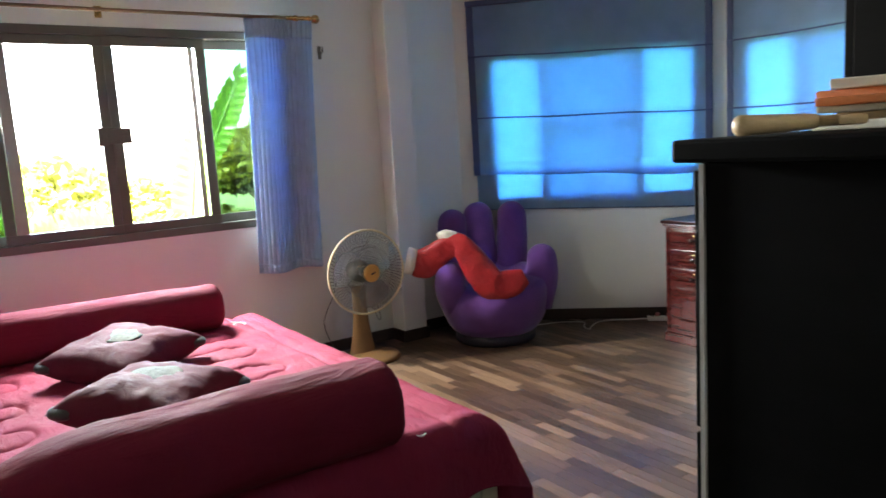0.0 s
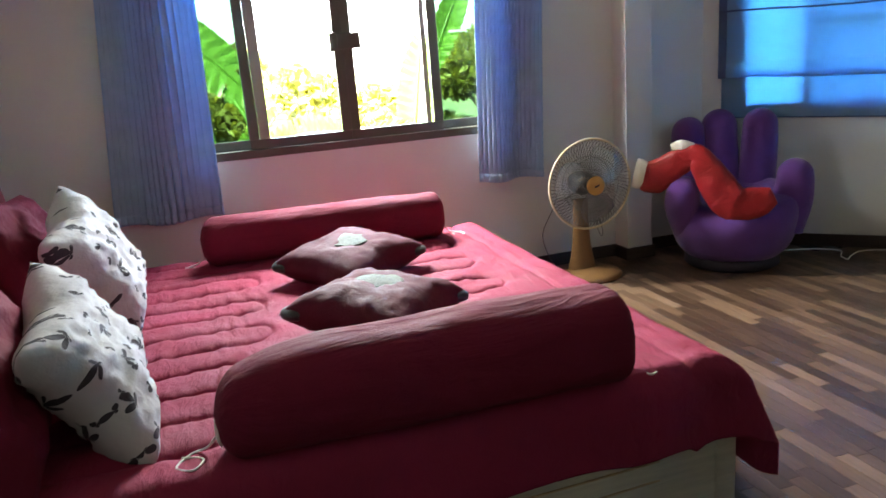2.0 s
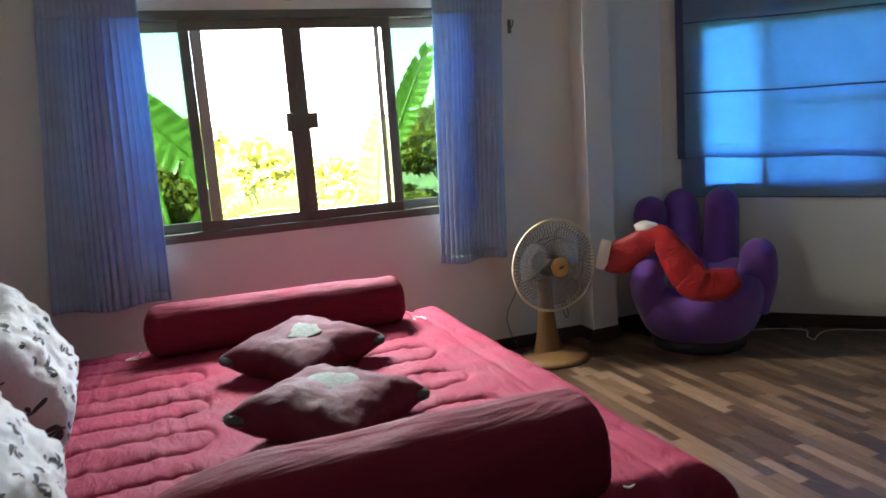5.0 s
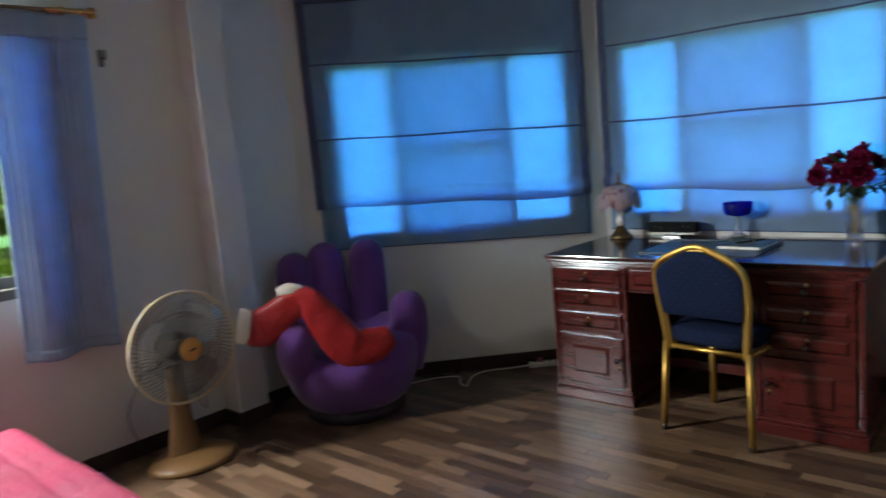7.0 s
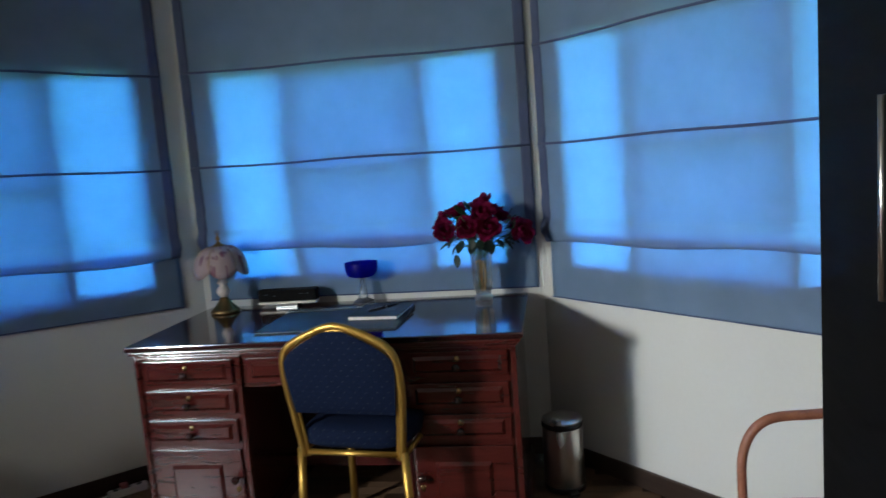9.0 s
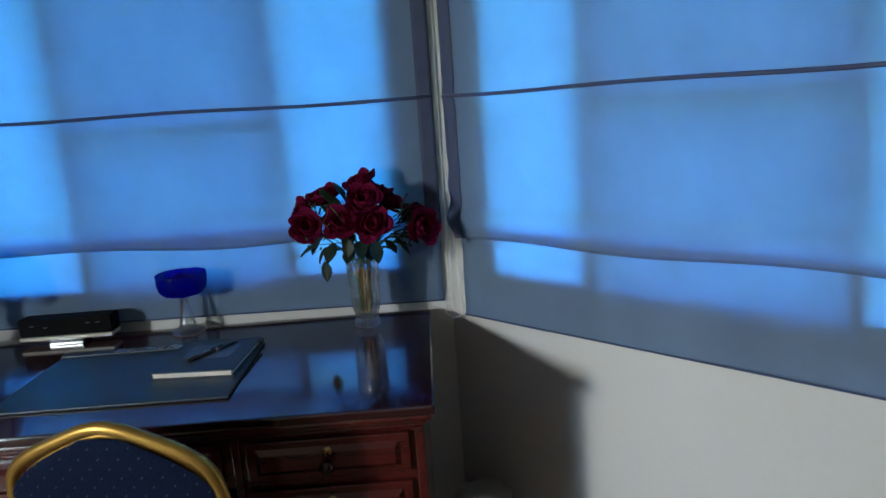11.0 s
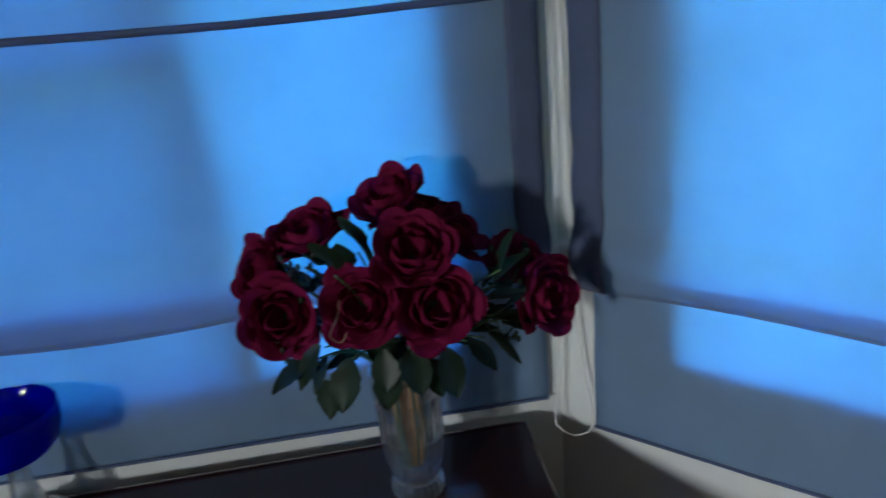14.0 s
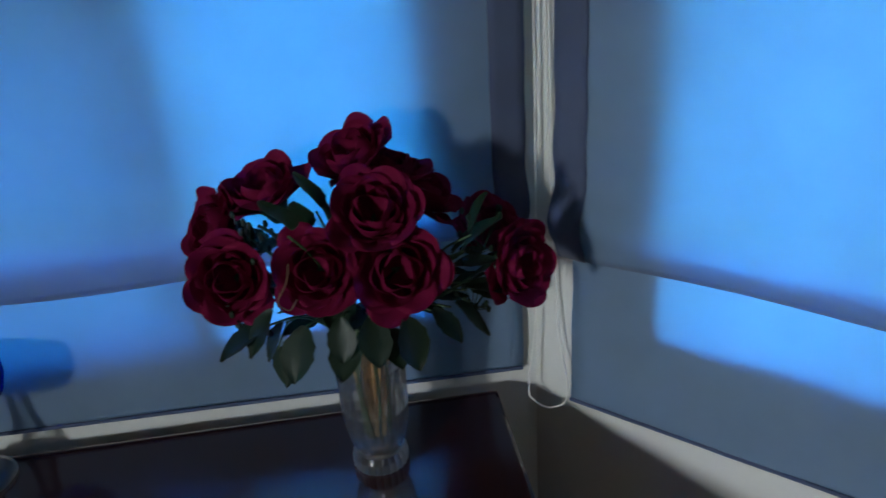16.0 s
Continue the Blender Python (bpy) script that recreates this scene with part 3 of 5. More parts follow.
roman_blind(at_1, 0.10, 1.755, 0.815, 1.06, (1.475, 1.905), 0.3, 0.042)
roman_blind(at_2, 0.02, 1.632, 0.802, 1.038, (1.445, 1.885), 1.7, 0.012)
roman_blind(at_3, 0.05, 1.68, 0.757, 1.008, (1.44, 1.862), 3.1, 0.0, 0.014)
# the looped bead cord in the bay corner
bm = tube(smooth_line([(6.418, 2.722, 2.25), (6.416, 2.724, 1.5), (6.410, 2.727, 0.95), (6.400, 2.742, 0.79), (6.388, 2.738, 0.762), (6.372, 2.712, 0.755), (6.366, 2.690, 0.79), (6.395, 2.702, 0.95), (6.412, 2.712, 1.5), (6.415, 2.714, 2.25)], 10), 0.0014, 6)
single("blind_cord", bm, STRING, "white looped pull cord of a roman blind in the bay corner", "cord", smooth=True)


# ---- curtains and rod ----
def curtain(x0, x1, b0, b1, z0, z1, seed):
    c = thing("curtain", pose(0, 0, 0), "pleated light blue curtain drawn aside from the window", "curtain", "curtains at the window")
    n = 150
    def f(u, v):
        left, right = b0 + (x0 - b0) * v, b1 + (x1 - b1) * v
        mid = 0.5 - 0.5 * math.cos(2 * math.pi * min(1, max(0, (u - 0.20) / 0.62)))
        amp = (0.003 + 0.021 * mid) * (1.0 - 0.35 * v)
        ph = 2 * math.pi * (u * 17 + 0.6 * math.sin(3 * u + seed) + 0.55 * noise.noise(Vector((u * 4, v * 1.5, seed))))
        y = 5.585 + amp * math.sin(ph) + 0.030 * math.sin(2 * math.pi * u * 1.5 + seed) * (1 - 0.5 * v) + 0.006 * noise.noise(Vector((u * 3, v * 4, seed)))
        x = left + (right - left) * u + 0.006 * math.cos(ph) + 0.012 * math.sin(3 * v + seed) * (u - 0.5)
        return Vector((x, y, z0 + (z1 - z0) * v + 0.006 * math.sin(8 * u + seed) * (1 - v)))
    thicken(part("drape", sheet(70, n, f), CURTAIN, c, "", True), 0.002)
    def hd(u, v):
        p = f(u, 0.93 + 0.075 * v)
        p.y -= 0.006
        return p
    thicken(part("heading", sheet(6, n, hd), CURTAIN, c, "gathered heading band", True), 0.002)
    def tie(u, v):
        p = f(u, 0.0)
        return Vector((p.x, p.y - 0.004, p.z + 0.002 + 0.05 * v))
    thicken(part("hem", sheet(3, n, tie), CURTAIN, c, "", True), 0.0015)
    return c


curtain(1.64, 2.06, 1.50, 2.045, 0.625, 2.118, 0.4)
curtain(3.56, 3.985, 3.527, 3.91, 0.615, 2.118, 2.2)
rod = thing("curtain_rod", pose(0, 5.575, 2.135), "slim dark curtain rod with turned brass finials", "curtain rod")
part("pole", tube([(1.60, 0, 0.0), (2.8, 0, -0.006), (3.90, 0, 0.0)], 0.010, 10), ROD, rod, "", True)
fin = [(0.010, 0), (0.013, 0.01), (0.013, 0.05), (0.018, 0.055), (0.018, 0.075), (0.012, 0.085), (0.016, 0.11), (0.012, 0.14), (0.020, 0.145), (0.020, 0.155), (0.010, 0.165), (0.024, 0.18), (0.027, 0.195), (0.022, 0.212), (0.004, 0.22)]
for x, ry in ((3.815, 90), (1.76, -90)):
    part("finial", lathe(fin, 20), BRASS, rod, "turned brass finial", True, pose(x, 0, 0, 0, ry, 0))
for x in (1.82, 2.8, 3.80):
    bm = slab(x - 0.012, x + 0.012, 0.012, 0.104, -0.008, 0.008, 0.003)
    slab(x - 0.018, x + 0.018, 0.098, 0.104, -0.03, 0.03, 0.002, bm)
    part("bracket", bm, BRASS, rod)
hk = thing("curtain_hook", pose(4.07, 5.679, 1.95), "small dark metal tieback hook on the wall", "hook")
part("plate", slab(-0.012, 0.012, -0.006, 0, -0.04, 0.04, 0.003), ALU, hk)
part("hook", tube(smooth_line([(0, -0.005, 0.0), (0, -0.04, -0.005), (0, -0.05, 0.015), (0, -0.045, 0.03)]), 0.004, 8), ALU, hk, "", True)


# ---- bed ----
ZB = 0.47
bed = thing("bed", pose(0, 0, 0), "wide bed with a cream wooden base and padded rose headboard", "bed")
bm = slab(1.16, 3.34, 3.16, 3.20, 0.03, 0.262, 0.006)
part("side_rail", bm, BEDWOOD, bed, "cream wood rail with open grain")
part("side_rail", slab(1.16, 3.34, 5.20, 5.24, 0.03, 0.262, 0.006), BEDWOOD, bed)
part("foot_rail", slab(3.30, 3.345, 3.20, 5.20, 0.03, 0.262, 0.006), BEDWOOD, bed)
for y in (3.17, 5.17):
    part("corner_post", slab(3.285, 3.352, y - 0.018, y + 0.075, 0.0, 0.28, 0.008), BEDWOOD, bed)
for i, z in enumerate((0.085, 0.14, 0.20)):
    part("groove_strip", tube([(1.3 + 0.3 * k, 3.158, z + 0.006 * math.sin(2.1 * k + i)) for k in range(7)], 0.0035, 6), TAN, bed, "", True)
part("mattress", slab(1.17, 3.29, 3.21, 5.20, 0.20, 0.445, 0.04), CREAM, bed)
def hb(u, v):
    y = 3.18 + 2.06 * u
    k = max(0.0, 1 - abs(2 * u - 1) ** 6)
    z = 0.25 + (0.72 + 0.10 * math.sin(math.pi * u) ** 0.6) * v
    return Vector((1.10 + 0.075 * (math.sin(math.pi * min(1, max(0, v))) ** 0.35) * k ** 0.3, y, z))
bm = sheet(24, 40, hb)
slab(1.015, 1.11, 3.18, 5.24, 0.0, 0.98, 0.02, bm)
part("headboard", bm, HEADB, bed, "padded rose-red headboard", True)


def stadium(x, y, xa, xb, yc, r):
    cx = min(max(x, xa), xb)
    return abs(math.hypot(x - cx, y - yc) - r)


def quilt_point(u, v):
    """Quilt laid over the mattress: the parts past its edges hang down."""
    sx, sy = 1.20 + 2.46 * u, 2.945 + 2.655 * v
    ex, ey0, ey1 = 3.285, 3.205, 5.215
    dx, dy = max(0, sx - ex), max(0, ey0 - sy) - max(0, sy - ey1)
    x, y = min(sx, ex), min(max(sy, ey0), ey1)
    n = noise.noise(Vector((sx * 2.1, sy * 2.1, 0.3))) * 0.010 + noise.noise(Vector((sx * 6, sy * 6, 4.0))) * 0.005
    n += 0.006 * noise.noise(Vector((sx * 3 + sy * 9, sy * 3 - sx * 7, 9.0)))
    z = ZB + n
    g = 1.0
    for k in range(6):
        yc = 3.38 + 0.335 * k
        for xa, xb in ((1.2, 2.06), (2.52, 2.98)):
            d = stadium(sx, sy, xa, xb, yc + (0.12 if xa > 2 else 0), 0.085)
            g = min(g, d)
    d = abs(sx - 3.20)
    g = min(g, d + 0.004 * math.sin(8 * sy))
    z += 0.017 * (1 - math.exp(-g / 0.015)) - 0.014
    z += 0.0045 * noise.noise(Vector((sx * 26, sy * 5, 1.0))) * math.exp(-(g / 0.06) ** 2) * 2
    def over(d):
        r = 0.07
        if d <= 0:
            return 0.0, 0.0
        if d < r * 1.57:
            return r * math.sin(d / r), r * (1 - math.cos(d / r))
        return r + (d - r * 1.57) * 0.10, r + (d - r * 1.57) * 0.99
    ox, zx = over(dx)
    oy, zy = over(abs(dy))
    fold = 0.010 * math.sin(11 * sx + 1.5 * math.sin(4 * sx)) if dy else 0.0
    fold2 = 0.010 * math.sin(10 * sy) if dx else 0.0
    y += -math.copysign(oy + fold * min(1, abs(dy) / 0.2), dy) if dy else 0.0
    x += ox + fold2 * min(1, dx / 0.2)
    drop = max(zx, zy) + 0.25 * min(zx, zy)
    corner = min(zx, zy)
    x += 0.45 * corner if dx else 0
    return Vector((x, y, max(0.03, z - drop)))


q = thing("quilt", pose(0, 0, 0), "crimson channel-stitched quilt spread over the bed", "quilt")
thicken(part("cover", sheet(360, 360, quilt_point), QUILT, q, "crimson stitched cover", True), 0.012)
part("edge_binding", tube([quilt_point(k / 90, 0.0) for k in range(91)] + [quilt_point(1.0, k / 90) for k in range(1, 91)] + [quilt_point(1 - k / 90, 1.0) for k in range(1, 91)], 0.008, 6), QUILT, q, "rolled edge binding", True)


def bolster(p0, p1, r, seed, label, taper=0.0):
    """A long round bolster gathered at its ends with tied cords."""
    p0, p1 = Vector(p0), Vector(p1)
    d = (p1 - p0)
    length = d.length
    at = Matrix.Translation(p0) @ d.to_track_quat("X", "Z").to_matrix().to_4x4()
    b = thing("bolster", at, label, "bolster", "bolsters on the bed")
    def f(u, v):
        e = 0.06
        k = 1.0
        if u < e:
            k = max(0.02, math.sin(u / e * math.pi / 2)) ** 0.36
        if u > 1 - e * 0.8:
            k = max(0.02, math.sin((1 - u) / (e * 0.8) * math.pi / 2)) ** 0.36
        a = 2 * math.pi * v
        k *= 1 - taper * max(0.0, 1 - u / 0.28) ** 1.6
        w = 1 + 0.018 * noise.noise(Vector((u * 16 + seed, math.cos(a) * 3, math.sin(a) * 3))) + 0.055 * noise.noise(Vector((u * 5 + seed, math.cos(a) * 1.5, math.sin(a) * 1.5)))
        pl = 0.02 * math.sin(22 * a) * math.exp(-min(u, 1 - u) / 0.04)
        ca, sa = abs(math.cos(a)), abs(math.sin(a))
        rr = r * k * (w + pl) * (ca ** 2.7 + sa ** 2.7) ** (-1 / 2.7)
        sag = 0.90 if math.sin(a) < 0 else 1.0
        return Vector((length * u, rr * math.cos(a) * 0.96, rr * math.sin(a) * sag - r * 0.9 * taper * max(0.0, 1 - u / 0.28) ** 1.6))
    bm = sheet(64, 120, f)
    bmesh.ops.remove_doubles(bm, verts=bm.verts, dist=0.0006)
    part("cover", bm, BOLST, b, "", True)
    for x in (0.0, length):
        s = -1 if x == 0 else 1
        part("inner_end", lathe([(0.001, -0.006), (0.035, -0.004), (0.046, 0.0), (0.03, 0.008), (0.001, 0.012)], 16), CREAM, b, "cream lining showing at the gathered end", True, pose(x - s * 0.006, 0, -r * (0.10 + (1.2 * taper if s < 0 else 0.0)), 0, 90 * s, 0))
        part("tie", tube(smooth_line([(x + s * 0.004, 0, -r * 0.55), (x + s * 0.03, 0.02, -r * 0.8), (x + s * 0.07, 0.03, -r + 0.012), (x + s * 0.10, -0.02, -r + 0.010), (x + s * 0.06, -0.05, -r + 0.012), (x + s * 0.04, -0.01, -r + 0.014), (x + s * 0.09, 0.02, -r + 0.012)]), 0.0032, 6), STRING, b, "white tie cord", True)
    return b


bolster((1.96, 3.245, 0.591), (3.02, 3.215, 0.591), 0.132, 0.3, "long maroon bolster along the near edge of the bed", 0.26)
bolster((1.92, 5.12, 0.583), (3.10, 5.04, 0.583), 0.12, 5.1, "long maroon bolster along the window edge of the bed")


def throw_cushion(at, seed):
    c = thing("throw_cushion", at, "plum satin cushion with a sage medallion and dark brocade corners", "cushion", "plum cushions on the bed")
    part("cover", pillow_mesh(0.50, 0.46, 0.17, seed), CUSH, c, "", True)
    def med(u, v):
        a, r = 2 * math.pi * u, 0.085 * v
        x, y = r * math.cos(a), r * math.sin(a)
        return Vector((x, y, 0.089 - 1.1 * (x * x + y * y) + 0.0012 * math.sin(60 * r) * math.sin(5 * a)))
    thicken(part("medallion", sheet(8, 28, med), MEDAL, c, "round sage embroidered medallion", True), 0.003)
    for sx in (-1, 1):
        for sy in (-1, 1):
            bm = blob(0.052, 0.050, 0.022, 2.4, 14, 8)
            part("corner", bm, CUSH_CORNER, c, "dark brocade corner", True, pose(sx * 0.205, sy * 0.188, 0, 0, 0, 45 * sx * sy))
    return c


throw_cushion(pose(2.53, 4.57, 0.552, 5, -4, 38), 0.7)
throw_cushion(pose(2.50, 3.90, 0.552, 4, 3, 47), 3.3)


def bed_pillow(at, w, h, t, mat, seed, label, pinch=0.12, wrinkle=0.022):
    return single("bed_pillow", pillow_mesh(w, h, t, seed, pinch, 44, wrinkle), mat, label, "pillow", at, True, "pillows at the headboard")


bed_pillow(pose(1.42, 3.45, 0.70, 0, 66, 0) @ pose(0, 0, 0, 0, 0, 8), 0.52, 0.74, 0.24, BOLST, 1.1, "maroon pillow leaning on the headboard")
bed_pillow(pose(1.32, 4.62, 0.73, 0, 70, 0) @ pose(0, 0, 0, 0, 0, -6), 0.50, 0.70, 0.20, BOLST, 2.3, "maroon pillow leaning on the headboard behind a floral one")
bed_pillow(pose(1.655, 3.585, 0.650, 0, 60, 6) @ pose(0, 0, 0, 0, 0, 6), 0.43, 0.68, 0.20, FLORAL, 4.4, "white floral-print cotton pillow leaning on a maroon pillow", 0.20, 0.022)
bed_pillow(pose(1.58, 4.42, 0.72, 0, 64, -4) @ pose(0, 0, 0, 0, 0, 14), 0.48, 0.56, 0.21, FLORAL, 7.9, "white floral-print cotton pillow, tipped on one corner", 0.20, 0.020)


# ---- air conditioner over the window ----
ac = thing("air_conditioner", pose(2.88, 5.68, 2.245), "white wall-mounted split air conditioner above the window", "air conditioner")
bm = slab(-0.43, 0.43, -0.20, -0.002, 0.022, 0.275, 0.022)
part("body", bm, STRIPW, ac, "white plastic housing")
part("front_panel", slab(-0.425, 0.425, -0.216, -0.2005, 0.075, 0.265, 0.007), STRIPW, ac, "flat white front panel")
part("air_slot", slab(-0.39, 0.39, -0.165, -0.06, 0.010, 0.0215), DARKBASE, ac, "dark outlet slot")
for y, z in ((-0.19, 0.012), (-0.115, 0.002)):
    part("louvre", slab(-0.40, 0.40, -0.03, 0.03, -0.004, 0.004, 0.002), STRIPW, ac, "white louvre vane", False, pose(0, y, z, 12, 0, 0))


# ---- palm-shaped armchair ----
hc = thing("palm_armchair", pose(4.98, 5.18, 0, 0, 0, -42), "purple plush swivel armchair shaped like an open palm", "armchair")
# local frame: the sitter faces -y
BOWL = [(p.x, p.z) for p in smooth_line([(0.245, 0, 0.055), (0.30, 0, 0.11), (0.345, 0, 0.21), (0.366, 0, 0.31), (0.360, 0, 0.375), (0.332, 0, 0.415), (0.275, 0, 0.430), (0.20, 0, 0.415), (0.10, 0, 0.395), (0.002, 0, 0.39)], 5)]
def bowl(u, v):
    a = 2 * math.pi * u
    r, z = BOWL[round(v * (len(BOWL) - 1))]
    back, side = max(0.0, math.sin(a)), abs(math.cos(a)) ** 3
    lift = (0.06 * back + 0.03 * side - 0.045 * max(0.0, -math.sin(a))) * min(1, max(0.0, (z - 0.15) / 0.2)) * min(1, r / 0.25)
    wob = 1 + 0.015 * noise.noise(Vector((math.cos(a) * 2, math.sin(a) * 2, z * 5)))
    return Vector((r * 1.04 * math.cos(a) * wob, r * 0.98 * math.sin(a) * wob, z + lift))
bm = sheet(len(BOWL) - 1, 56, bowl)
bmesh.ops.remove_doubles(bm, verts=bm.verts, dist=0.0005)
part("seat", bm, PURPLE, hc, "rounded palm-shaped seat", True)
part("base", lathe([(0.26, 0.0), (0.275, 0.012), (0.275, 0.05), (0.25, 0.07), (0.1, 0.075)], 40), DARKBASE, hc, "dark round swivel base", True)
def finger(path, radii):
    line = smooth_line(path, 7)
    rr = []
    for i in range(len(line)):
        f = i / (len(line) - 1) * (len(radii) - 1)
        k = min(int(f), len(radii) - 2)
        rr.append(radii[k] + (radii[k + 1] - radii[k]) * (f - k))
    n = len(line)
    d = (line[-1] - line[-2]).normalized()
    end, r = line[-1], rr[-1]
    for k in range(1, 7):
        a = k / 6 * math.pi / 2
        line.append(end + d * r * math.sin(a))
        rr.append(max(0.002, r * math.cos(a)))
    return tube(line, rr, 22)
part("finger", finger([(-0.26, 0.14, 0.30), (-0.275, 0.21, 0.48), (-0.285, 0.25, 0.62), (-0.285, 0.26, 0.765)], [0.12, 0.113, 0.110, 0.105]), PURPLE, hc, "short upright finger cushion", True)
part("finger", finger([(-0.08, 0.24, 0.28), (-0.09, 0.29, 0.5), (-0.10, 0.315, 0.66), (-0.105, 0.32, 0.80)], [0.125, 0.117, 0.113, 0.108]), PURPLE, hc, "tall upright finger cushion", True)
part("finger", finger([(0.11, 0.24, 0.28), (0.125, 0.29, 0.5), (0.132, 0.315, 0.66), (0.135, 0.32, 0.80)], [0.12, 0.112, 0.109, 0.104]), PURPLE, hc, "tall upright finger cushion", True)
part("thumb", finger([(0.27, 0.00, 0.24), (0.32, -0.005, 0.38), (0.335, 0.0, 0.48), (0.335, 0.0, 0.535)], [0.13, 0.115, 0.105, 0.10]), PURPLE, hc, "stubby thumb cushion", True)
part("side_finger", finger([(-0.22, -0.10, 0.24), (-0.262, -0.23, 0.39), (-0.258, -0.290, 0.490)], [0.12, 0.104, 0.094]), PURPLE, hc, "low folded finger armrest", True)

# red satin pillow slumped across the armchair: a flat stuffed tube bent over the low finger
def slump(stations, seed, power=3.0, seg=30):
    """stations: centre, half width across, half thickness; swept with a squarish section."""
    line = smooth_line([c for c, _, _ in stations], 9)
    n = len(line)
    facing = Vector((-0.65, -0.76, 0.0))
    bm = bmesh.new()
    rings = []
    for i, p in enumerate(line):
        fi = i / (n - 1) * (len(stations) - 1)
        k = min(int(fi), len(stations) - 2)
        w = stations[k][1] + (stations[k + 1][1] - stations[k][1]) * (fi - k)
        h = stations[k][2] + (stations[k + 1][2] - stations[k][2]) * (fi - k)
        d = (line[min(i + 1, n - 1)] - line[max(i - 1, 0)]).normalized()
        side = d.cross(facing).normalized()
        out = side.cross(d).normalized()
        ring = []
        for j in range(seg):
            a = 2 * math.pi * j / seg
            ca, sa = math.cos(a), math.sin(a)
            r = (abs(ca) ** power + abs(sa) ** power) ** (-1 / power)
            q = p + side * (w * r * ca) + out * (h * r * sa)
            q += 0.009 * Vector((noise.noise(q * 9 + Vector((seed, 0, 0))), noise.noise(q * 9 + Vector((0, seed, 0))), noise.noise(q * 12 + Vector((0, 0, seed)))))
            q += out * (0.003 * noise.noise(q * 30 + Vector((seed, 4, 0))))
            ring.append(bm.verts.new(q))
        rings.append(ring)
    for lo, hi in zip(rings, rings[1:]):
        for j in range(seg):
            bm.faces.new((lo[j], lo[(j + 1) % seg], hi[(j + 1) % seg], hi[j]))
    bm.faces.new(rings[0])
    bm.faces.new(rings[-1])
    return bm
rp = thing("satin_pillow", pose(0, 0, 0), "long red satin pillow slumped across the purple armchair", "pillow")
V = Vector
part("cover", slump([(V((4.420, 5.267, 0.593)), 0.078, 0.022), (V((4.465, 5.227, 0.583)), 0.099, 0.041), (V((4.565, 5.142, 0.663)), 0.078, 0.041), (V((4.635, 5.083, 0.705)), 0.064, 0.044), (V((4.680, 5.036, 0.633)), 0.081, 0.048), (V((4.725, 4.988, 0.518)), 0.099, 0.052), (V((4.790, 4.932, 0.428)), 0.103, 0.052), (V((4.875, 4.862, 0.433)), 0.087, 0.041), (V((4.950, 4.807, 0.473)), 0.051, 0.022)], 2.0), RED, rp, "", True)
part("lining", slump([(V((4.378, 5.302, 0.608)), 0.086, 0.022), (V((4.400, 5.284, 0.600)), 0.090, 0.028), (V((4.424, 5.264, 0.593)), 0.082, 0.026)], 5.0), CREAM, rp, "cream lining at the open end", True)
part("flap", slump([(V((4.530, 5.157, 0.753)), 0.022, 0.014), (V((4.575, 5.117, 0.768)), 0.032, 0.020), (V((4.625, 5.077, 0.753)), 0.020, 0.014)], 8.0), CREAM, rp, "cream folded flap", True)


# ---- pedestal fan ----
fan = thing("table_fan", pose(4.09, 5.37, 0), "beige floor fan with a dark wire guard", "fan")
part("base", lathe([(0.185, 0.0), (0.19, 0.012), (0.175, 0.03), (0.12, 0.045), (0.07, 0.058), (0.02, 0.06)], 40), FANB, fan, "round moulded beige base", True, Matrix.Diagonal((1.13, 0.95, 1, 1)))
def column(u, v):
    a = 2 * math.pi * u
    k = 1 - v
    return Vector(((0.048 + 0.045 * k ** 3) * math.cos(a) - 0.02, (0.034 + 0.03 * k ** 3) * math.sin(a) + 0.03, 0.045 + 0.43 * v))
part("column", sheet(20, 24, column), FANB, fan, "", True)
part("motor", lathe([(0.03, -0.10), (0.055, -0.09), (0.066, -0.05), (0.068, 0.02), (0.05, 0.05), (0.03, 0.055)], 28), MOTOR, fan, "rounded motor housing", True, pose(0, 0.03, 0.57, 90, 0, 0))
R = 0.262
head = pose(0, -0.06, 0.575)
def guard(name, front, label):
    """Two wire rings that carry 72 curved radial wires."""
    s = -1 if front else 1
    bm = bmesh.new()
    for r, dep in ((0.16, 0.041), (0.055, 0.061)):
        tube([(r * math.cos(2 * math.pi * i / 40), s * dep, r * math.sin(2 * math.pi * i / 40)) for i in range(40)], 0.0018, 5, bm, True)
    g = part(name, bm, WIRE, fan, label, True, head)
    pts = []
    for k in range(6):
        f = k / 5
        r, tw = 0.055 + (R - 0.055) * f, 0.25 * (1 - f)
        pts.append((r * math.cos(tw), s * 0.062 * (1 - f ** 2.2), r * math.sin(tw)))
    wire = finish(tube(pts, 0.0015, 4), "wire", WIRE)
    for i in range(72):
        shared("wire", wire, g, pose(0, 0, 0, 0, 5 * i, 0))
guard("front_guard", True, "dark radial wire guard")
guard("rear_guard", False, "dark rear wire guard")
part("rim", tube([(R * math.cos(2 * math.pi * i / 60), 0, R * math.sin(2 * math.pi * i / 60)) for i in range(60)], 0.0075, 8, None, True), FANRIM, fan, "ivory guard rim", True, head)
for k in range(3):
    def blade(u, v, k=k):
        r = 0.03 + 0.195 * v
        a = 2 * math.pi * k / 3 + 0.6 + (u - 0.5) * (0.5 + 1.0 * math.sin(math.pi * (0.15 + 0.7 * v))) + 0.25 * v
        return Vector((r * math.cos(a), 0.035 * (u - 0.5), r * math.sin(a)))
    thicken(part("blade", sheet(12, 14, blade), BLADE, fan, "smoky plastic blade", True, head), 0.003)
